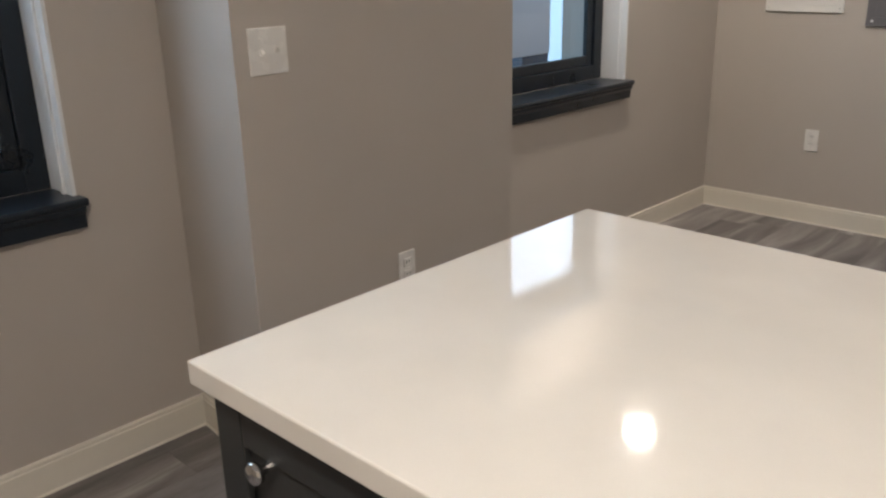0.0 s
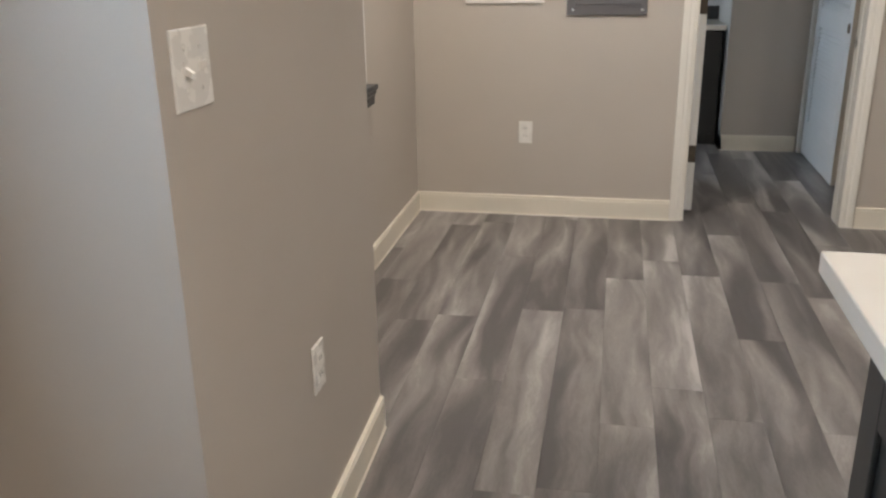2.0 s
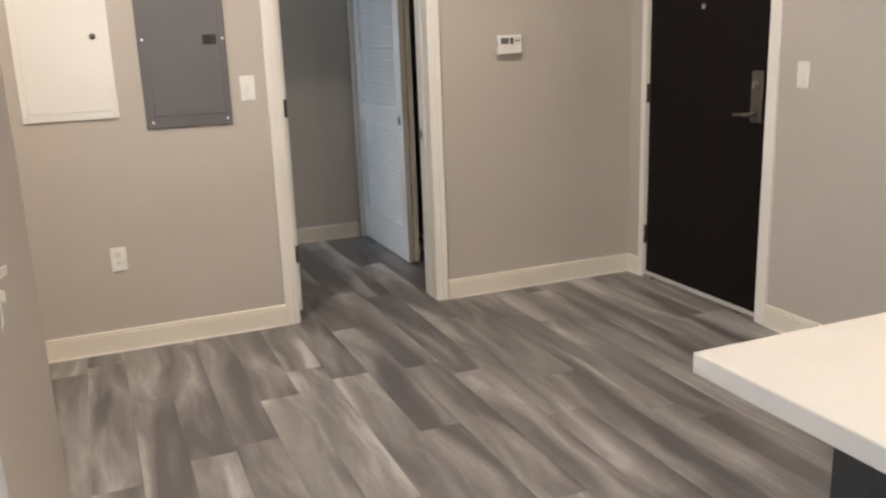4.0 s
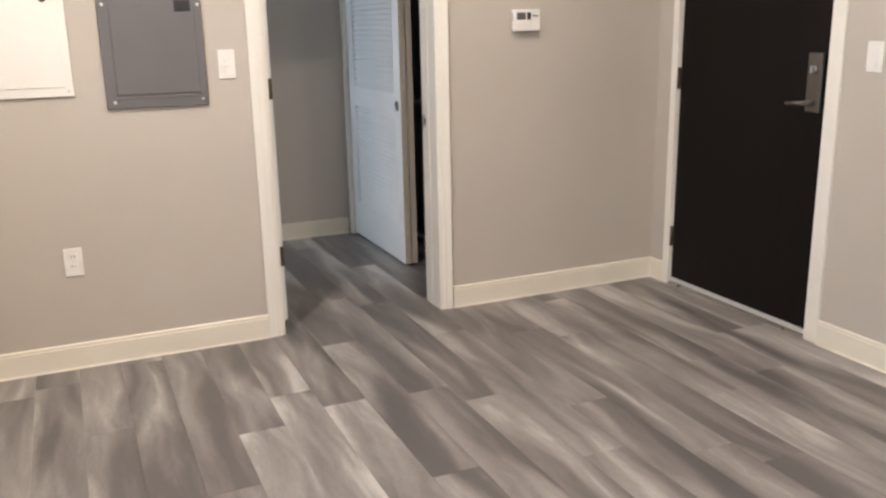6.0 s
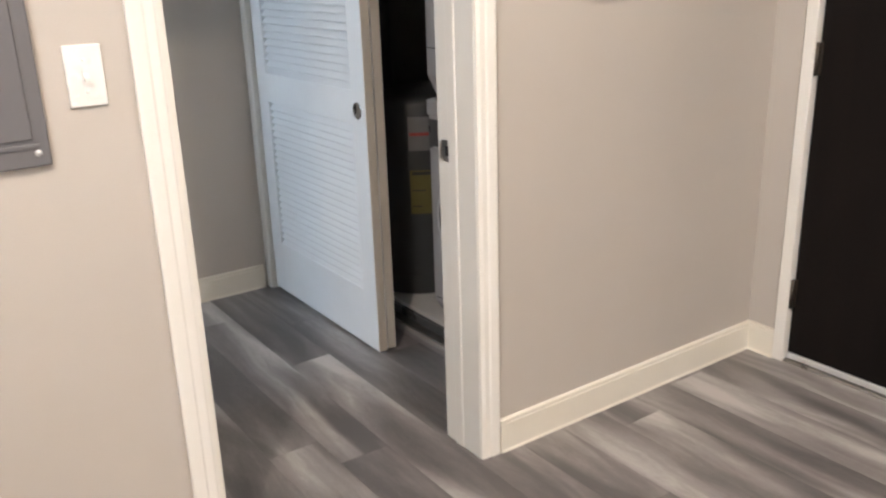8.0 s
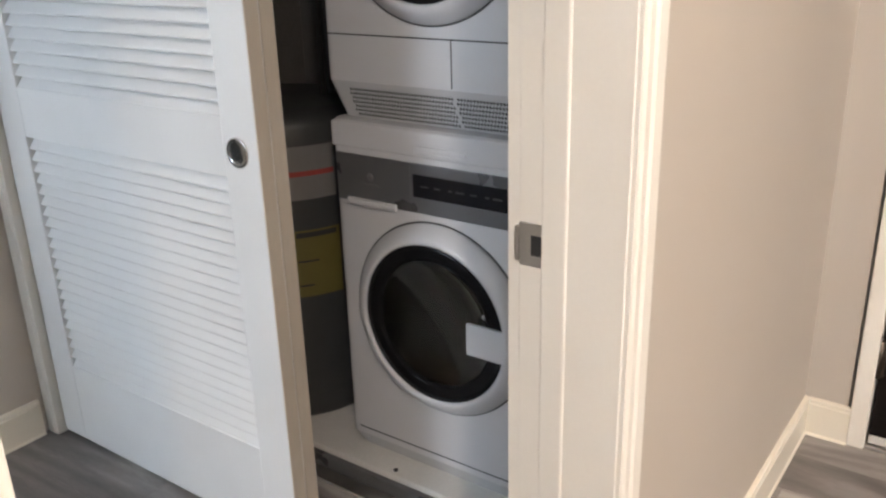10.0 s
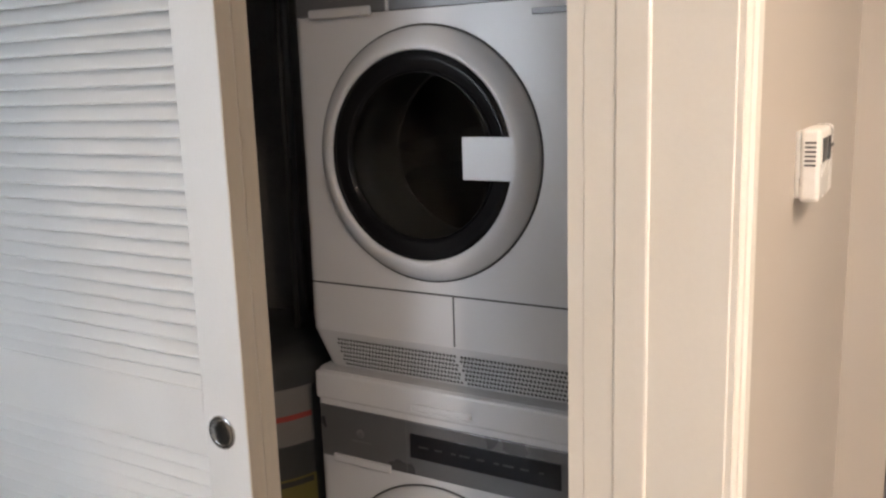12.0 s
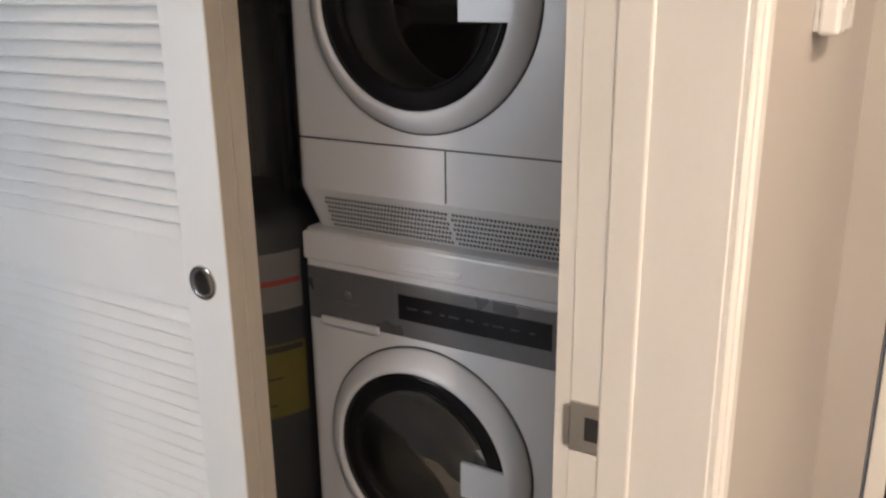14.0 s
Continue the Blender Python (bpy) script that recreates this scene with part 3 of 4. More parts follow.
def white_panel():
    t = thing("access_panel", -1.145, YB0, 1.09, "white enamelled metal access panel with a small lock", "electrical panel")
    x0, x1, z0, z1 = -1.342, -0.946, 1.092, 1.72
    part("cover", box(x0, x1, YB0 - 0.012, YB0, z0, z1, 0.004, 3), PANELW, t)
    part("door", box(x0 + 0.028, x1 - 0.028, YB0 - 0.0155, YB0 - 0.011, z0 + 0.035, z1 - 0.035, 0.002), PANELW, t)
    part("lock", lathe((-1.017, YB0 - 0.015, 1.450), (0, -1, 0), [(0.013, 0), (0.013, 0.004), (0.009, 0.006), (0, 0.006)], 20), BRONZE, t, "round dark lock")
    for x, z in ((x1 - 0.018, z0 + 0.02), (x0 + 0.018, z0 + 0.02), (x1 - 0.018, z1 - 0.02), (x0 + 0.018, z1 - 0.02)):
        part("screw", lathe((x, YB0 - 0.012, z), (0, -1, 0), [(0.004, 0), (0.004, 0.001), (0, 0.002)], 12), STEEL, t)


def breaker_panel():
    t = thing("breaker_panel", -0.64, YB0, 1.03, "grey enamelled breaker panel with a flush door", "electrical panel")
    x0, x1, z0, z1 = -0.836, -0.450, 1.034, 1.82
    part("cover", box(x0, x1, YB0 - 0.014, YB0, z0, z1, 0.004, 3), PANELG, t)
    dr = part("door", box(x0 + 0.042, x1 - 0.028, YB0 - 0.019, YB0 - 0.013, z0 + 0.052, z1 - 0.05, 0.003, 3), PANELG, t)
    part("ridge", box(x0 + 0.036, x1 - 0.018, YB0 - 0.0175, YB0 - 0.013, z0 + 0.036, z0 + 0.044, 0.001), PANELG, t)
    h = part("latch", box(-0.553, -0.492, YB0 - 0.0205, YB0 - 0.018, 1.398, 1.442, 0.001), DARKP, dr, "recessed dark latch")
    part("tab", box(-0.545, -0.520, YB0 - 0.024, YB0 - 0.020, 1.406, 1.434, 0.002), RUBBER, h)
    for x, z in ((-0.815, 1.428), (-0.463, 1.424), (-0.806, 1.060), (-0.472, 1.060), (-0.815, 1.79), (-0.463, 1.79)):
        part("screw", lathe((x, YB0 - 0.014, z), (0, -1, 0), [(0.0068, 0), (0.0068, 0.0015), (0.003, 0.003), (0, 0.0032)], 14), SCREW, t, "bright screw")


def thermostat():
    t = thing("thermostat", 1.005, YB0, 1.29, "white plastic wall thermostat with a small grey display", "thermostat")
    x0, x1, z0, z1 = 0.937, 1.076, 1.290, 1.388
    part("back_plate", box(x0 + 0.004, x1 - 0.004, YB0 - 0.006, YB0, z0 + 0.004, z1 - 0.004, 0.002), PLASTIC, t)
    part("body", box(x0, x1, YB0 - 0.032, YB0 - 0.006, z0, z1, 0.006, 3), PLASTIC, t)
    part("display", box(x0 + 0.016, x0 + 0.062, YB0 - 0.0335, YB0 - 0.031, z1 - 0.046, z1 - 0.014, 0.001), CONSOLE, t, "small dark display")
    part("button", box(x0 + 0.070, x0 + 0.088, YB0 - 0.0345, YB0 - 0.031, z1 - 0.046, z1 - 0.014, 0.001), HEATER, t, "grey button")
    part("slider", box(x0 + 0.096, x1 - 0.012, YB0 - 0.034, YB0 - 0.031, z1 - 0.032, z1 - 0.027, 0.001), DARKP, t)
    for k in range(6):
        part("vent_slot", box(x0 - 0.0006, x0 + 0.001, YB0 - 0.026, YB0 - 0.012, z1 - 0.02 - 0.006 * k, z1 - 0.0175 - 0.006 * k), HEATER, t)


white_panel()
breaker_panel()
thermostat()

# ---------------------------------------------------------------- ceiling lamps


def ceiling_lamp(x, y):
    t = thing("ceiling_lamp", x, y, H, "flush round white ceiling lamp with a glowing diffuser", "ceiling lamp", "ceiling lamps")
    part("rim", lathe((x, y, H), (0, 0, -1), [(0.085, 0), (0.085, 0.006), (0.075, 0.012), (0.061, 0.012), (0.058, 0.002)], 48), PLASTIC, t)
    part("diffuser", lathe((x, y, H), (0, 0, -1), [(0.059, 0.002), (0.059, 0.004), (0, 0.006)], 48), DIFFUSER, t, "glowing round diffuser")


# the third fixture is unseen too, added with its fill light
for lx, ly, watts in LAMPS:
    ceiling_lamp(lx, ly)

# ---------------------------------------------------------------- laundry closet


def louver_door(x0, x1, y0, y1, label, pull_y):
    t = thing("louvered_door", x0, (y0 + y1) / 2, 0.012, label, "sliding door", "laundry closet doors")
    z0, z1, st = 0.012, 2.035, 0.094
    edge = 0.0015
    for a, b in ((y0, y0 + st), (y1 - st, y1)):
        part("stile", box(x0, x1, a, b, z0, z1, edge), DOORW, t)
    part("edge_strip", box(x0 + 0.0006, x1 - 0.0006, y0 - 0.0022, y0, z0, z1), EDGE, t, "bare beige leading edge")
    rails = ((z0, 0.235), (0.848, 0.967), (1.93, z1))
    for a, b in rails:
        part("rail", box(x0 + 0.0004, x1 - 0.0004, y0 + st, y1 - st, a, b, edge), DOORW, t)
    slat = None
    for za, zb in ((0.235, 0.848), (0.967, 1.93)):
        n = round((zb - za) / 0.0285)
        p = (zb - za) / n
        for k in range(n):
            z = za + (k + 0.5) * p
            if slat is None:
                bm = bmesh.new()
                w, th, lean = 0.023, 0.0062, 0.0178
                pts = [(-w / 2, -lean), (-w / 2 - 0.0018, -lean + th * 0.4), (-w / 2, -lean + th), (w / 2, lean), (w / 2 + 0.0018, lean - th * 0.4), (w / 2, lean - th)]
                add_prism(bm, pts, 1, y0 + st - t.location.y, y1 - st - t.location.y)
                bmesh.ops.recalc_face_normals(bm, faces=bm.faces)
                slat = bpy.data.meshes.new("slat")
                bm.to_mesh(slat)
                bm.free()
                slat.materials.append(DOORW)
            ob = new("slat", slat)
            ob.parent = t
            ob.location = ((x0 + x1) / 2 - t.location.x, 0, z - t.location.z)
    if pull_y:
        part("finger_pull", lathe((x0, pull_y, 0.900), (-1, 0, 0), [(0.0295, 0), (0.0295, 0.002), (0.0265, 0.0032), (0.0235, 0.0022), (0.019, 0.0010), (0, 0.0008)], 32), CHROME, t, "round chrome finger pull")


louver_door(0.682, 0.716, 5.634, 6.530, "white louvered sliding door slid open, round chrome pull", 5.689)
louver_door(0.724, 0.758, 5.640, 6.536, "white louvered sliding door stacked behind the other", 0)


def closet_trim():
    t = thing("closet_frame", 0.72, 5.8, 0, "white trim and track round the closet doors", "door frame", "", "structure")
    part("side_jamb", box(0.660, 0.778, 5.018, 5.032, 0, 2.06, 0.002), CASE, t)
    part("side_jamb", box(0.660, 0.778, 6.537, 6.548, 0, 2.06, 0.002), CASE, t)
    part("head_track", box(0.672, 0.778, 5.032, 6.537, 2.037, 2.06, 0.002), STEEL, t, "steel head track")
    part("side_casing", box(0.658, XC0, 6.548, 6.584, 0, 2.12, 0.004), CASE, t)
    part("head_casing", box(0.6585, XC0, 5.032, 6.548, 2.06, 2.12, 0.004), CASE, t)
    part("threshold", box(0.905, 0.945, 5.015, 6.56, 0.0, 0.010, 0.003), STEEL, t, "dull metal threshold strip")


closet_trim()


def laundry_pan():
    t = thing("laundry_platform", 1.3, 5.6, 0, "low grey-white plastic platform under the washer", "platform")
    part("base", box(0.965, 1.76, 5.02, 6.56, 0.0, 0.052, 0.006, 3), PAN, t)
    part("front_strip", box(0.948, 0.966, 5.02, 6.56, 0.0, 0.040, 0.004), CONSOLE, t, "grey front strip")
    part("bolt", lathe((0.985, 5.60, 0.052), (0, 0, 1), [(0.006, 0), (0.006, 0.003), (0, 0.004)], 12), INK, t)


laundry_pan()
WY0, WY1, WX = 5.154, 5.762, 1.015
DY = 5.477


def rounded_front(y0, y1, z0, z1, xf, depth, r, cham, chamz, hole):
    """A cabinet with rounded vertical front edges; cham leans its foot back. hole: y, z and radius of the round opening."""
    bm = bmesh.new()
    n = 6
    out = []
    for i in range(n + 1):
        a = math.pi / 2 * i / n
        out.append((xf + r - r * math.cos(a), y1 - r + r * math.sin(a)))
    ring = [(x, 2 * ((y0 + y1) / 2) - y) for x, y in reversed(out)] + out + [(xf + depth, y1), (xf + depth, y0)]
    levels = [(z0, cham), (z0 + chamz, 0.0), (z1 - 0.006, 0.0), (z1, 0.005)]
    rows = []
    for z, inset in levels:
        row = []
        for x, y in ring:
            k = 1 if x < xf + depth * 0.5 else 0
            yy = y + (inset * 0.35 if y < (y0 + y1) / 2 else -inset * 0.35) * k
            row.append(bm.verts.new((x + inset * k, yy, z)))
        rows.append(row)
    k = len(ring)
    for lv, (a, b) in enumerate(zip(rows, rows[1:])):
        for i in range(k):
            if lv != 1 or i != n:
                bm.faces.new((a[i], a[(i + 1) % k], b[(i + 1) % k], b[i]))
    # the flat front, with the round opening in it
    cy, cz, rad = hole
    ya, yb, za, zb = y0 + r - cy, y1 - r - cy, levels[1][0] - cz, levels[2][0] - cz
    turns = sorted([2 * math.pi * i / 64 for i in range(64)] + [math.atan2(q, p) % (2 * math.pi) for p in (ya, yb) for q in (za, zb)])
    inner, outer = [], []
    for a in turns:
        c, q = math.cos(a), math.sin(a)
        reach = min((yb if c > 0 else ya) / c if abs(c) > 1e-6 else 9, (zb if q > 0 else za) / q if abs(q) > 1e-6 else 9)
        inner.append(bm.verts.new((xf, cy + rad * c, cz + rad * q)))
        outer.append(bm.verts.new((xf, cy + reach * c, cz + reach * q)))
    for i in range(len(turns)):
        j = (i + 1) % len(turns)
        bm.faces.new((inner[i], inner[j], outer[j], outer[i]))
    bm.faces.new(rows[0][::-1])
    bm.faces.new(rows[-1])
    return bm


def appliance(name, z0, z1, zc, con, label, category, washer):
    t = thing(name, WX + 0.3, (WY0 + WY1) / 2, z0, label, category)
    foot = (0.03, 0.05) if washer else (0.035, 0.085)
    part("cabinet", rounded_front(WY0, WY1, z0, z1, WX, 0.60, 0.022, *foot, (DY, zc, 0.196)), WHITEGOOD, t)
    # round door: a ring that rises towards the glass, a dark trim ring, a dished smoked glass, gasket and drum behind
    axis, o = (-1, 0, 0), (WX, DY, zc)
    ring = part("door_ring", lathe(o, axis, [(0.192, -0.004), (0.226, -0.001), (0.2265, 0.004), (0.2235, 0.009), (0.214, 0.020), (0.204, 0.0285), (0.196, 0.0325), (0.190, 0.0335), (0.1865, 0.0325), (0.185, 0.029), (0.1845, 0.020)], 80), WHITEGOOD, t, "round white door ring")
    part("gap", lathe(o, axis, [(0.2300, 0.0005), (0.2255, 0.0012)], 80), INK, t, "dark seam round the door")
    part("trim_ring", lathe(o, axis, [(0.1850, 0.022), (0.1845, 0.0262), (0.170, 0.0262), (0.155, 0.0250), (0.150, 0.0235), (0.149, 0.010)], 72), TRIMBLACK, ring, "glossy black trim ring")
    part("bowl_rim", lathe(o, axis, [(0.1495, 0.020), (0.1485, 0.0235), (0.1470, 0.0235), (0.1460, 0.018)], 72), TRIMBLACK, ring, "thin black rim of the glass")
    bowl = [(0.1485, 0.021), (0.146, 0.020), (0.125, 0.015), (0.095, 0.009), (0.060, 0.004), (0.03, 0.0015), (0, 0.001)]
    part("door_glass", lathe(o, axis, bowl + [(r, h - 0.004) for r, h in bowl[::-1]] + bowl[:1], 64), DOORGLASS, ring, "dark dished door glass").visible_shadow = False
    part("gasket", lathe(o, axis, [(0.1955, -0.002), (0.190, -0.020), (0.172, -0.030), (0.164, -0.050), (0.170, -0.080), (0.162, -0.092)], 64), RUBBER, t, "dark folded rubber gasket")
    # drum is near black in place of the shade behind the glass
    drum = part("drum", lathe(o, axis, [(0.160, -0.088), (0.178, -0.094), (0.225, -0.100), (0.230, -0.110), (0.230, -0.400), (0.215, -0.415), (0.06, -0.425), (0.05, -0.40), (0, -0.40)], 64), DRUMIN, t, "dull drum, coloured dark for the shade inside")
    for k in range(3):
        a = radians(20 + 120 * k)
        bm = bmesh.new()
        add_prism(bm, [(-0.035, 0.229), (-0.012, 0.185), (0.012, 0.185), (0.035, 0.229)], 0, WX + 0.13, WX + 0.39)
        bm.transform(Matrix.Translation((0, DY, zc)) @ Matrix.Rotation(a, 4, "X"))
        part("paddle", bm, RUBBER, drum, "dark drum paddle")
    part("handle_tab", box(WX - 0.0332, WX - 0.0245, DY - 0.1885, DY - 0.094, zc + (0.037 if not washer else 0.031) - 0.073, zc + (0.037 if not washer else 0.031), 0.0012), WHITEGOOD, ring, "white handle tab")
    # console
    c0, c1 = con
    part("console", box(WX - 0.003, WX + 0.004, 5.187 if not washer else 5.166, 5.541, c0, c1, 0.002), CONSOLE, t, "grey control console")
    part("display", box(WX - 0.0045, WX - 0.002, 5.218, 5.532, c1 - 0.074 if washer else c1 - 0.037, c1 - 0.024 if washer else c1 - 0.009, 0.001), SCREEN, t, "black control display")
    bm = bmesh.new()
    for k in range(9):
        y = 5.25 + k * 0.03
        zz = c1 - 0.05 if washer else c1 - 0.025
        add_box(bm, WX - 0.0049, WX - 0.0044, y, y + 0.010 + 0.006 * (k % 3), zz, zz + 0.0035)
    part("display_print", bm, DARKP, t, "faint printed marks")
    dr = part("drawer_front", box(WX - (0.003 if washer else 0.006), WX + 0.002, 5.5405 if washer else 5.545, WY1 - 0.014, c0, c1, 0.001 if washer else 0.003), CONSOLE, t, "grey dispenser drawer front")
    part("drawer_lip", box(WX - 0.012, WX - 0.004, 5.575, 5.715, c0 - 0.006, c0 + 0.012, 0.004), WHITEGOOD, dr, "pale drawer lip")
    bm = lathe((WX - 0.006, 5.648, (c0 + c1) / 2 + 0.008), (-1, 0, 0), [(0.009, 0), (0.009, 0.0006), (0, 0.0007)], 20)
    add_box(bm, WX - 0.0068, WX - 0.0058, 5.625, 5.670, (c0 + c1) / 2 - 0.012, (c0 + c1) / 2 - 0.008)
    part("badge", bm, PANELG, dr, "faint round badge")
    return t


def washer():
    t = appliance("washing_machine", 0.052, 0.898, 0.472, (0.716, 0.826), "white front-loading washer with grey console and round door", "washing machine", True)
    part("top_rim", box(WX - 0.004, WX + 0.02, WY0 + 0.004, WY1 - 0.004, 0.838, 0.896, 0.006, 3), WHITEGOOD, t, "white worktop front")
    part("grip_recess", box(WX - 0.0055, WX - 0.003, 5.395, 5.525, 0.850, 0.864, 0.004), WHITEGOOD, t, "shallow grip recess")
    part("kick_seam", box(WX - 0.0015, WX + 0.001, WY0 + 0.03, WY1 - 0.03, 0.119, 0.1215), HEATER, t)


def dryer():
    t = appliance("tumble_dryer", 0.900, 1.705, 1.335, (1.590, 1.664), "white front-loading dryer stacked on the washer", "tumble dryer", False)
    part("top_rim", box(WX - 0.005, WX + 0.02, WY0 + 0.004, WY1 - 0.004, 1.668, 1.703, 0.005, 3), WHITEGOOD, t)
    part("divider", box(WX - 0.0075, WX, 5.541, 5.5445, 1.590, 1.664), WHITEGOOD, t)
    part("panel_seam", box(WX - 0.0012, WX + 0.001, WY0 + 0.02, WY1 - 0.008, 1.0815, 1.0845), INK, t, "thin dark seam")
    part("panel_seam", box(WX - 0.0012, WX + 0.001, 5.4265, 5.4290, 0.988, 1.0815), INK, t, "thin dark seam")
    part("console_slot", box(WX - 0.0045, WX - 0.002, 5.19, 5.265, 1.566, 1.576, 0.001), CONSOLE, t)
    # perforated band on the sloping foot
    bm = bmesh.new()
    for r in range(7):
        z = 0.908 + r * 0.0098
        x = WX + 0.035 * (1 - (z - 0.900) / 0.085) - 0.0012
        for k in range(68):
            y = WY0 + 0.035 + k * 0.0076 + (r % 2) * 0.0038
            if 5.424 < y < 5.431:
                continue
            vs = [bm.verts.new((x + 0.41 * -0.0034 * math.sin(a), y + 0.0031 * math.cos(a), z + 0.0036 * math.sin(a))) for a in [math.pi / 3 * i for i in range(6)]]
            bm.faces.new(vs)
    ob = part("vent_perforation", bm, INK, t, "dark perforated vent holes")
    tagged(ob, kind="stuff")


washer()
dryer()


def water_heater():
    cx, cy = 1.22, 6.14
    t = thing("water_heater", cx, cy, 0.052, "grey cylindrical water heater with yellow and white labels", "water heater")
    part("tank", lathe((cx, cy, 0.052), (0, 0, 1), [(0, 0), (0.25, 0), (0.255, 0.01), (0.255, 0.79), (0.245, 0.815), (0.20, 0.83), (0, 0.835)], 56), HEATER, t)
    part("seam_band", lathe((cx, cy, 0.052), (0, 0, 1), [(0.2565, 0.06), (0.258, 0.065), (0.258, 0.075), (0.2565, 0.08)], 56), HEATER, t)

    def label(a0, a1, z0, z1, r, material, name, text):
        bm = bmesh.new()
        n = 8
        lo, hi = [], []
        for i in range(n + 1):
            a = radians(a0 + (a1 - a0) * i / n)
            lo.append(bm.verts.new((cx + r * math.cos(a), cy + r * math.sin(a), z0)))
            hi.append(bm.verts.new((cx + r * math.cos(a), cy + r * math.sin(a), z1)))
        for i in range(n):
            bm.faces.new((lo[i], lo[i + 1], hi[i + 1], hi[i]))
        return part(name, bm, material, t, text)
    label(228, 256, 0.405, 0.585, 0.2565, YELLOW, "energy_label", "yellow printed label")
    for k, w in enumerate((24, 12, 8)):
        label(230, 230 + w, 0.566 - 0.066 * k, 0.571 - 0.066 * k if k else 0.580, 0.2572, INK, "print_line", "dark line of print")
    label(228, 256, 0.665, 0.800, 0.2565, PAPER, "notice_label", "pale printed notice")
    label(229, 255, 0.725, 0.738, 0.2572, REDP, "print_line", "red line of print")
    bm = bmesh.new()
    add_tube(bm, (1.12, 6.20, 0.88), (1.12, 6.20, 2.44), 0.020, 14)
    part("supply_pipe", bm, RUBBER, t, "dark insulated pipe")


water_heater()


def valve_pipe(x, y, z0, z1, zb):
    t = thing("gas_pipe", x, y, z0, "thin dark pipe with a small brass fitting", "pipe")
    bm = bmesh.new()
    add_tube(bm, (x, y, z0), (x, y, z1), 0.0065, 12)
    part("pipe", bm, RUBBER, t)
    part("fitting", lathe((x, y, zb), (0, 0, 1), [(0.0065, 0), (0.011, 0.004), (0.011, 0.022), (0.008, 0.026), (0.008, 0.05), (0.012, 0.054), (0.012, 0.07), (0.0065, 0.074)], 8), BRASS, t, "brass fitting")


valve_pipe(1.423, 6.02, 0.880, 2.60, 1.838)
valve_pipe(1.274, 6.02, 0.885, 2.60, 1.722)


def drain_hose(x0, x1, y, ztop):
    """A grey hose that rises, turns over and goes down again."""
    t = thing("drain_hose", x0, y, 0.885, "grey bent rubber hose hanging in the closet", "hose", "closet hoses")
    bm = bmesh.new()
    pts = [(x0, y, 0.885), (x0 - 0.01, y, 1.3), (x0, y, ztop - 0.03)]
    pts += [((x0 + x1) / 2 - (x1 - x0) / 2 * math.cos(math.pi * k / 6), y, ztop - 0.03 + 0.03 * math.sin(math.pi * k / 6)) for k in range(1, 6)]
    pts += [(x1, y, ztop - 0.03), (x1 + 0.012, y - 0.01, 1.35), (x1, y - 0.01, 0.885)]
    for a, c in zip(pts, pts[1:]):
        add_tube(bm, a, c, 0.011, 10)
    part("hose", bm, HEATER, t)


drain_hose(1.313, 1.357, 6.03, 1.87)


def dryer_duct():
    t = thing("dryer_duct", 1.5, 5.82, 0.052, "ribbed dark flexible duct behind the machines", "duct")
    prof = []
    for k in range(48):
        z = 0.06 + k * 0.03
        prof += [(0.050, z), (0.056, z + 0.015)]
    part("hose", lathe((1.45, 5.815, 0), (0, 0, 1), prof, 20), RUBBER, t)


dryer_duct()

# ---------------------------------------------------------------- seen through the hall: vanity beyond


def vanity():
    t = thing("vanity_cabinet", -0.35, 7.0, 0, "black vanity cabinet under a pale counter", "vanity")
    part("body", box(-0.95, 0.14, 6.76, 7.30, 0.0, 0.80, 0.004), CHARCOAL, t)
    for k in range(2):
        a = -0.94 + k * 0.54
        d = part("cabinet_door", box(a, a + 0.53, 6.74, 6.76, 0.08, 0.79, 0.004), CHARCOAL, t)
        part("knob", lathe((a + (0.48 if k == 0 else 0.05), 6.74, 0.70), (0, -1, 0), [(0.006, 0), (0.006, 0.012), (0.014, 0.018), (0.012, 0.026), (0, 0.028)], 16), CHROME, d)
    part("counter", box(-0.97, 0.15, 6.72, 7.30, 0.80, 0.835, 0.004), QUARTZ, t, "pale counter top")
    part("backsplash", box(-0.97, 0.15, 7.28, 7.302, 0.835, 0.93, 0.003), CHARCOAL, t, "dark backsplash")


vanity()

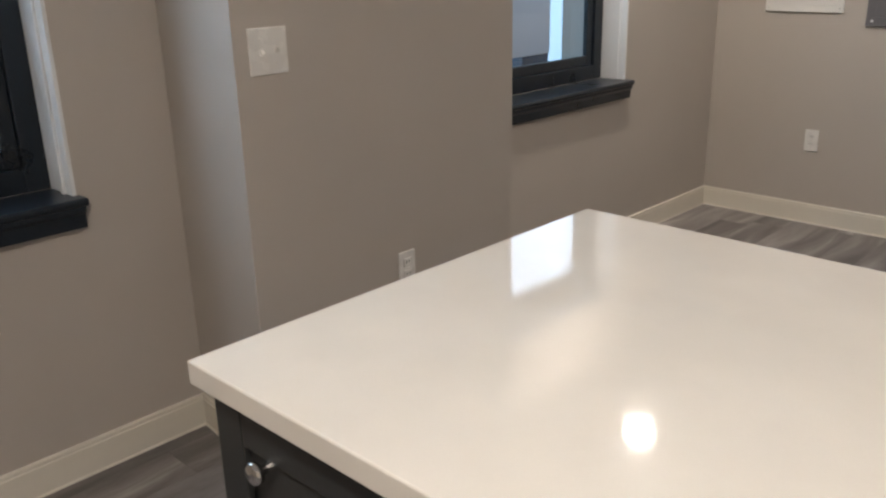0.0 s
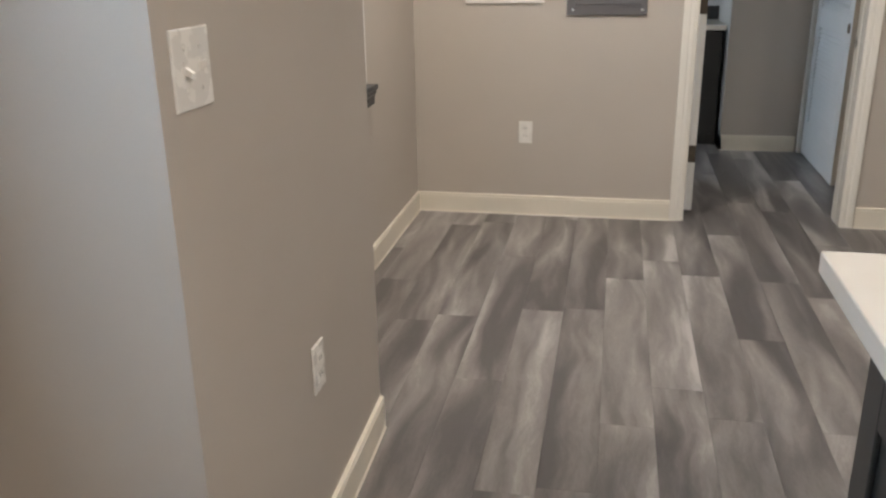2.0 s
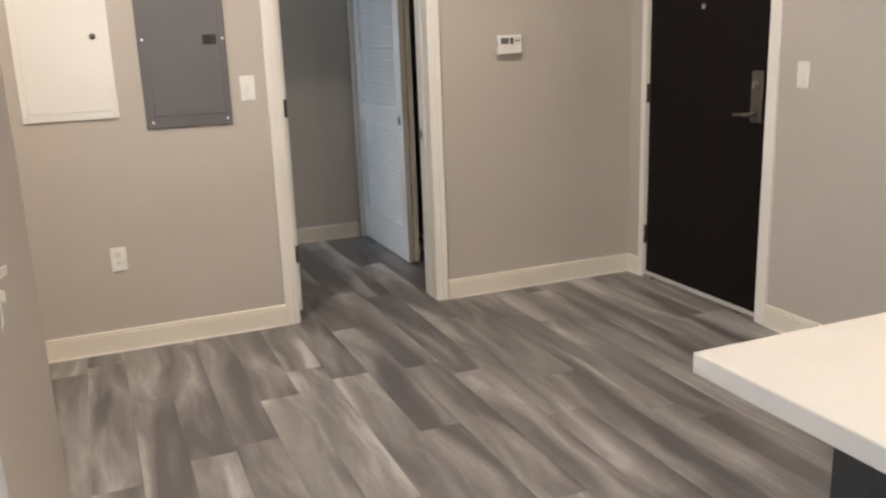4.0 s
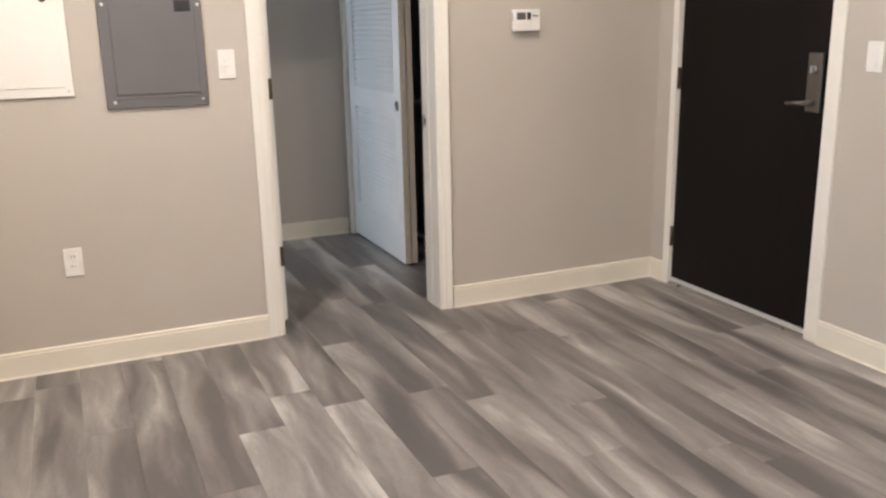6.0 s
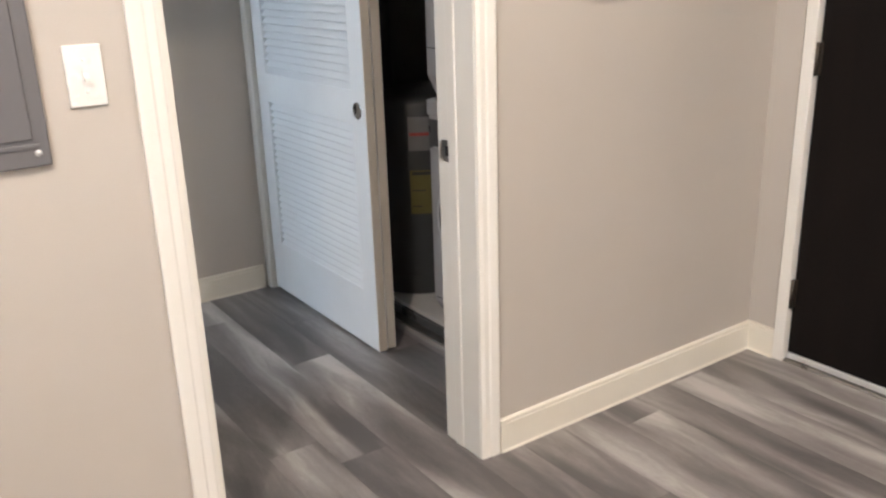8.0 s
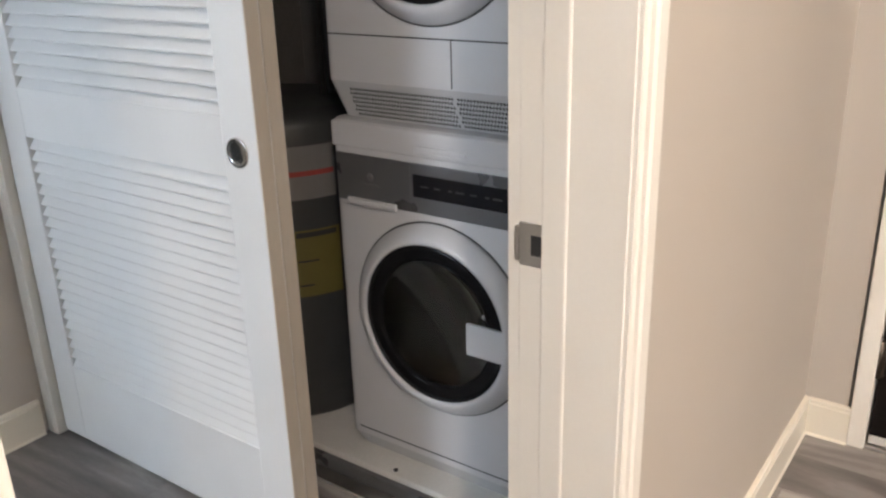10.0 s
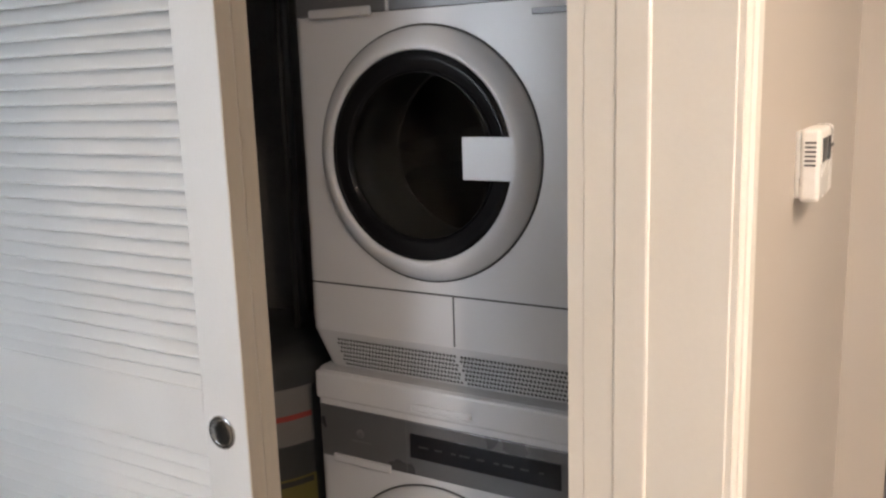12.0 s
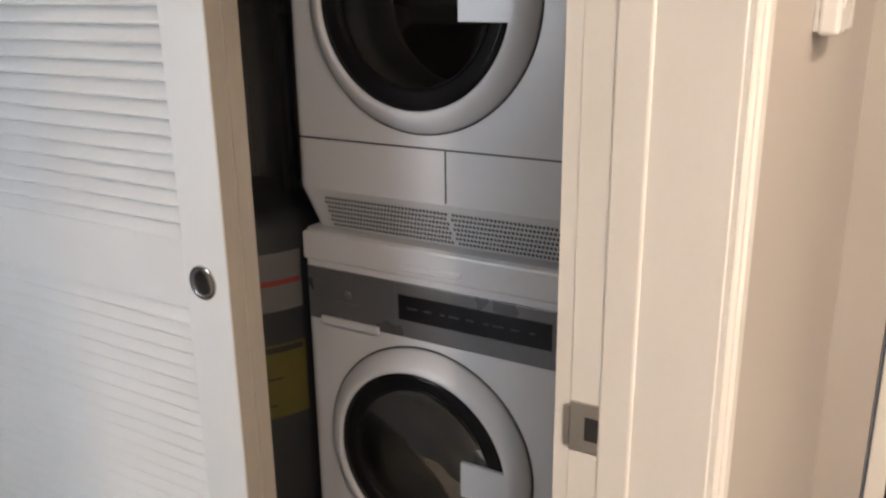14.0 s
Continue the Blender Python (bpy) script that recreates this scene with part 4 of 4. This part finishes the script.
# ---------------------------------------------------------------- floor: slab and vinyl planks
floor = structure("floor", box(XB - 0.1, XE + 0.14, YS - 0.12, YN + 0.1, -0.16, -0.004), SUBFLOOR, "grey wood-look vinyl plank floor", "floor")
PW, PL, T = 0.160, 1.22, 0.004
meshes = {}


def plank_mesh(w, length):
    key = (round(w, 3), round(length, 3))
    if key not in meshes:
        bm = bmesh.new()
        g, c = 0.0002, 0.0005
        lo = [bm.verts.new(p) for p in ((g, g, -T), (w - g, g, -T), (w - g, length - g, -T), (g, length - g, -T))]
        mid = [bm.verts.new(p) for p in ((g, g, -c), (w - g, g, -c), (w - g, length - g, -c), (g, length - g, -c))]
        up = [bm.verts.new(p) for p in ((g + c, g + c, 0), (w - g - c, g + c, 0), (w - g - c, length - g - c, 0), (g + c, length - g - c, 0))]
        for a, b in ((lo, mid), (mid, up)):
            for i in range(4):
                bm.faces.new((a[i], a[(i + 1) % 4], b[(i + 1) % 4], b[i]))
        bm.faces.new(up)
        me = bpy.data.meshes.new("plank")
        bm.to_mesh(me)
        bm.free()
        me.materials.append(PLANK)
        meshes[key] = me
    return meshes[key]


rng = random.Random(7)
X0 = -0.901 - 11 * PW
# where a board ends in the rows whose joints show (row 11 begins at x = -0.901)
JOINTS = {9: 3.457, 10: 4.17, 11: 3.56, 13: 3.955, 14: 2.987, 15: 2.82, 16: 4.63, 17: 5.23, 18: 5.08, 19: 4.54, 20: 3.657, 22: 4.27, 23: 4.725}
row = 0
x = X0
while x < XE + 0.1:
    start = rng.choice((0.0, 0.2, 0.41, 0.61, 0.81, 1.02))
    if row in JOINTS:
        start = PL - (JOINTS[row] - YS) % PL
    y = YS - start
    while y < YN:
        a, b = max(y, YS), min(y + PL, YN)
        # boards stay inside the rooms: nothing west of the window wall on this side of the doorway
        if x + PW <= XW - 0.02:
            a = max(a, YB0)
        if x >= 0.25:
            b = min(b, YK)
        w = min(PW, XE + 0.1 - x)
        if b - a > 0.02 and w > 0.02:
            ob = new("plank", plank_mesh(w, b - a))
            ob.parent = floor
            ob.location = (x, a, 0)
        y += PL
    x += PW
    row += 1
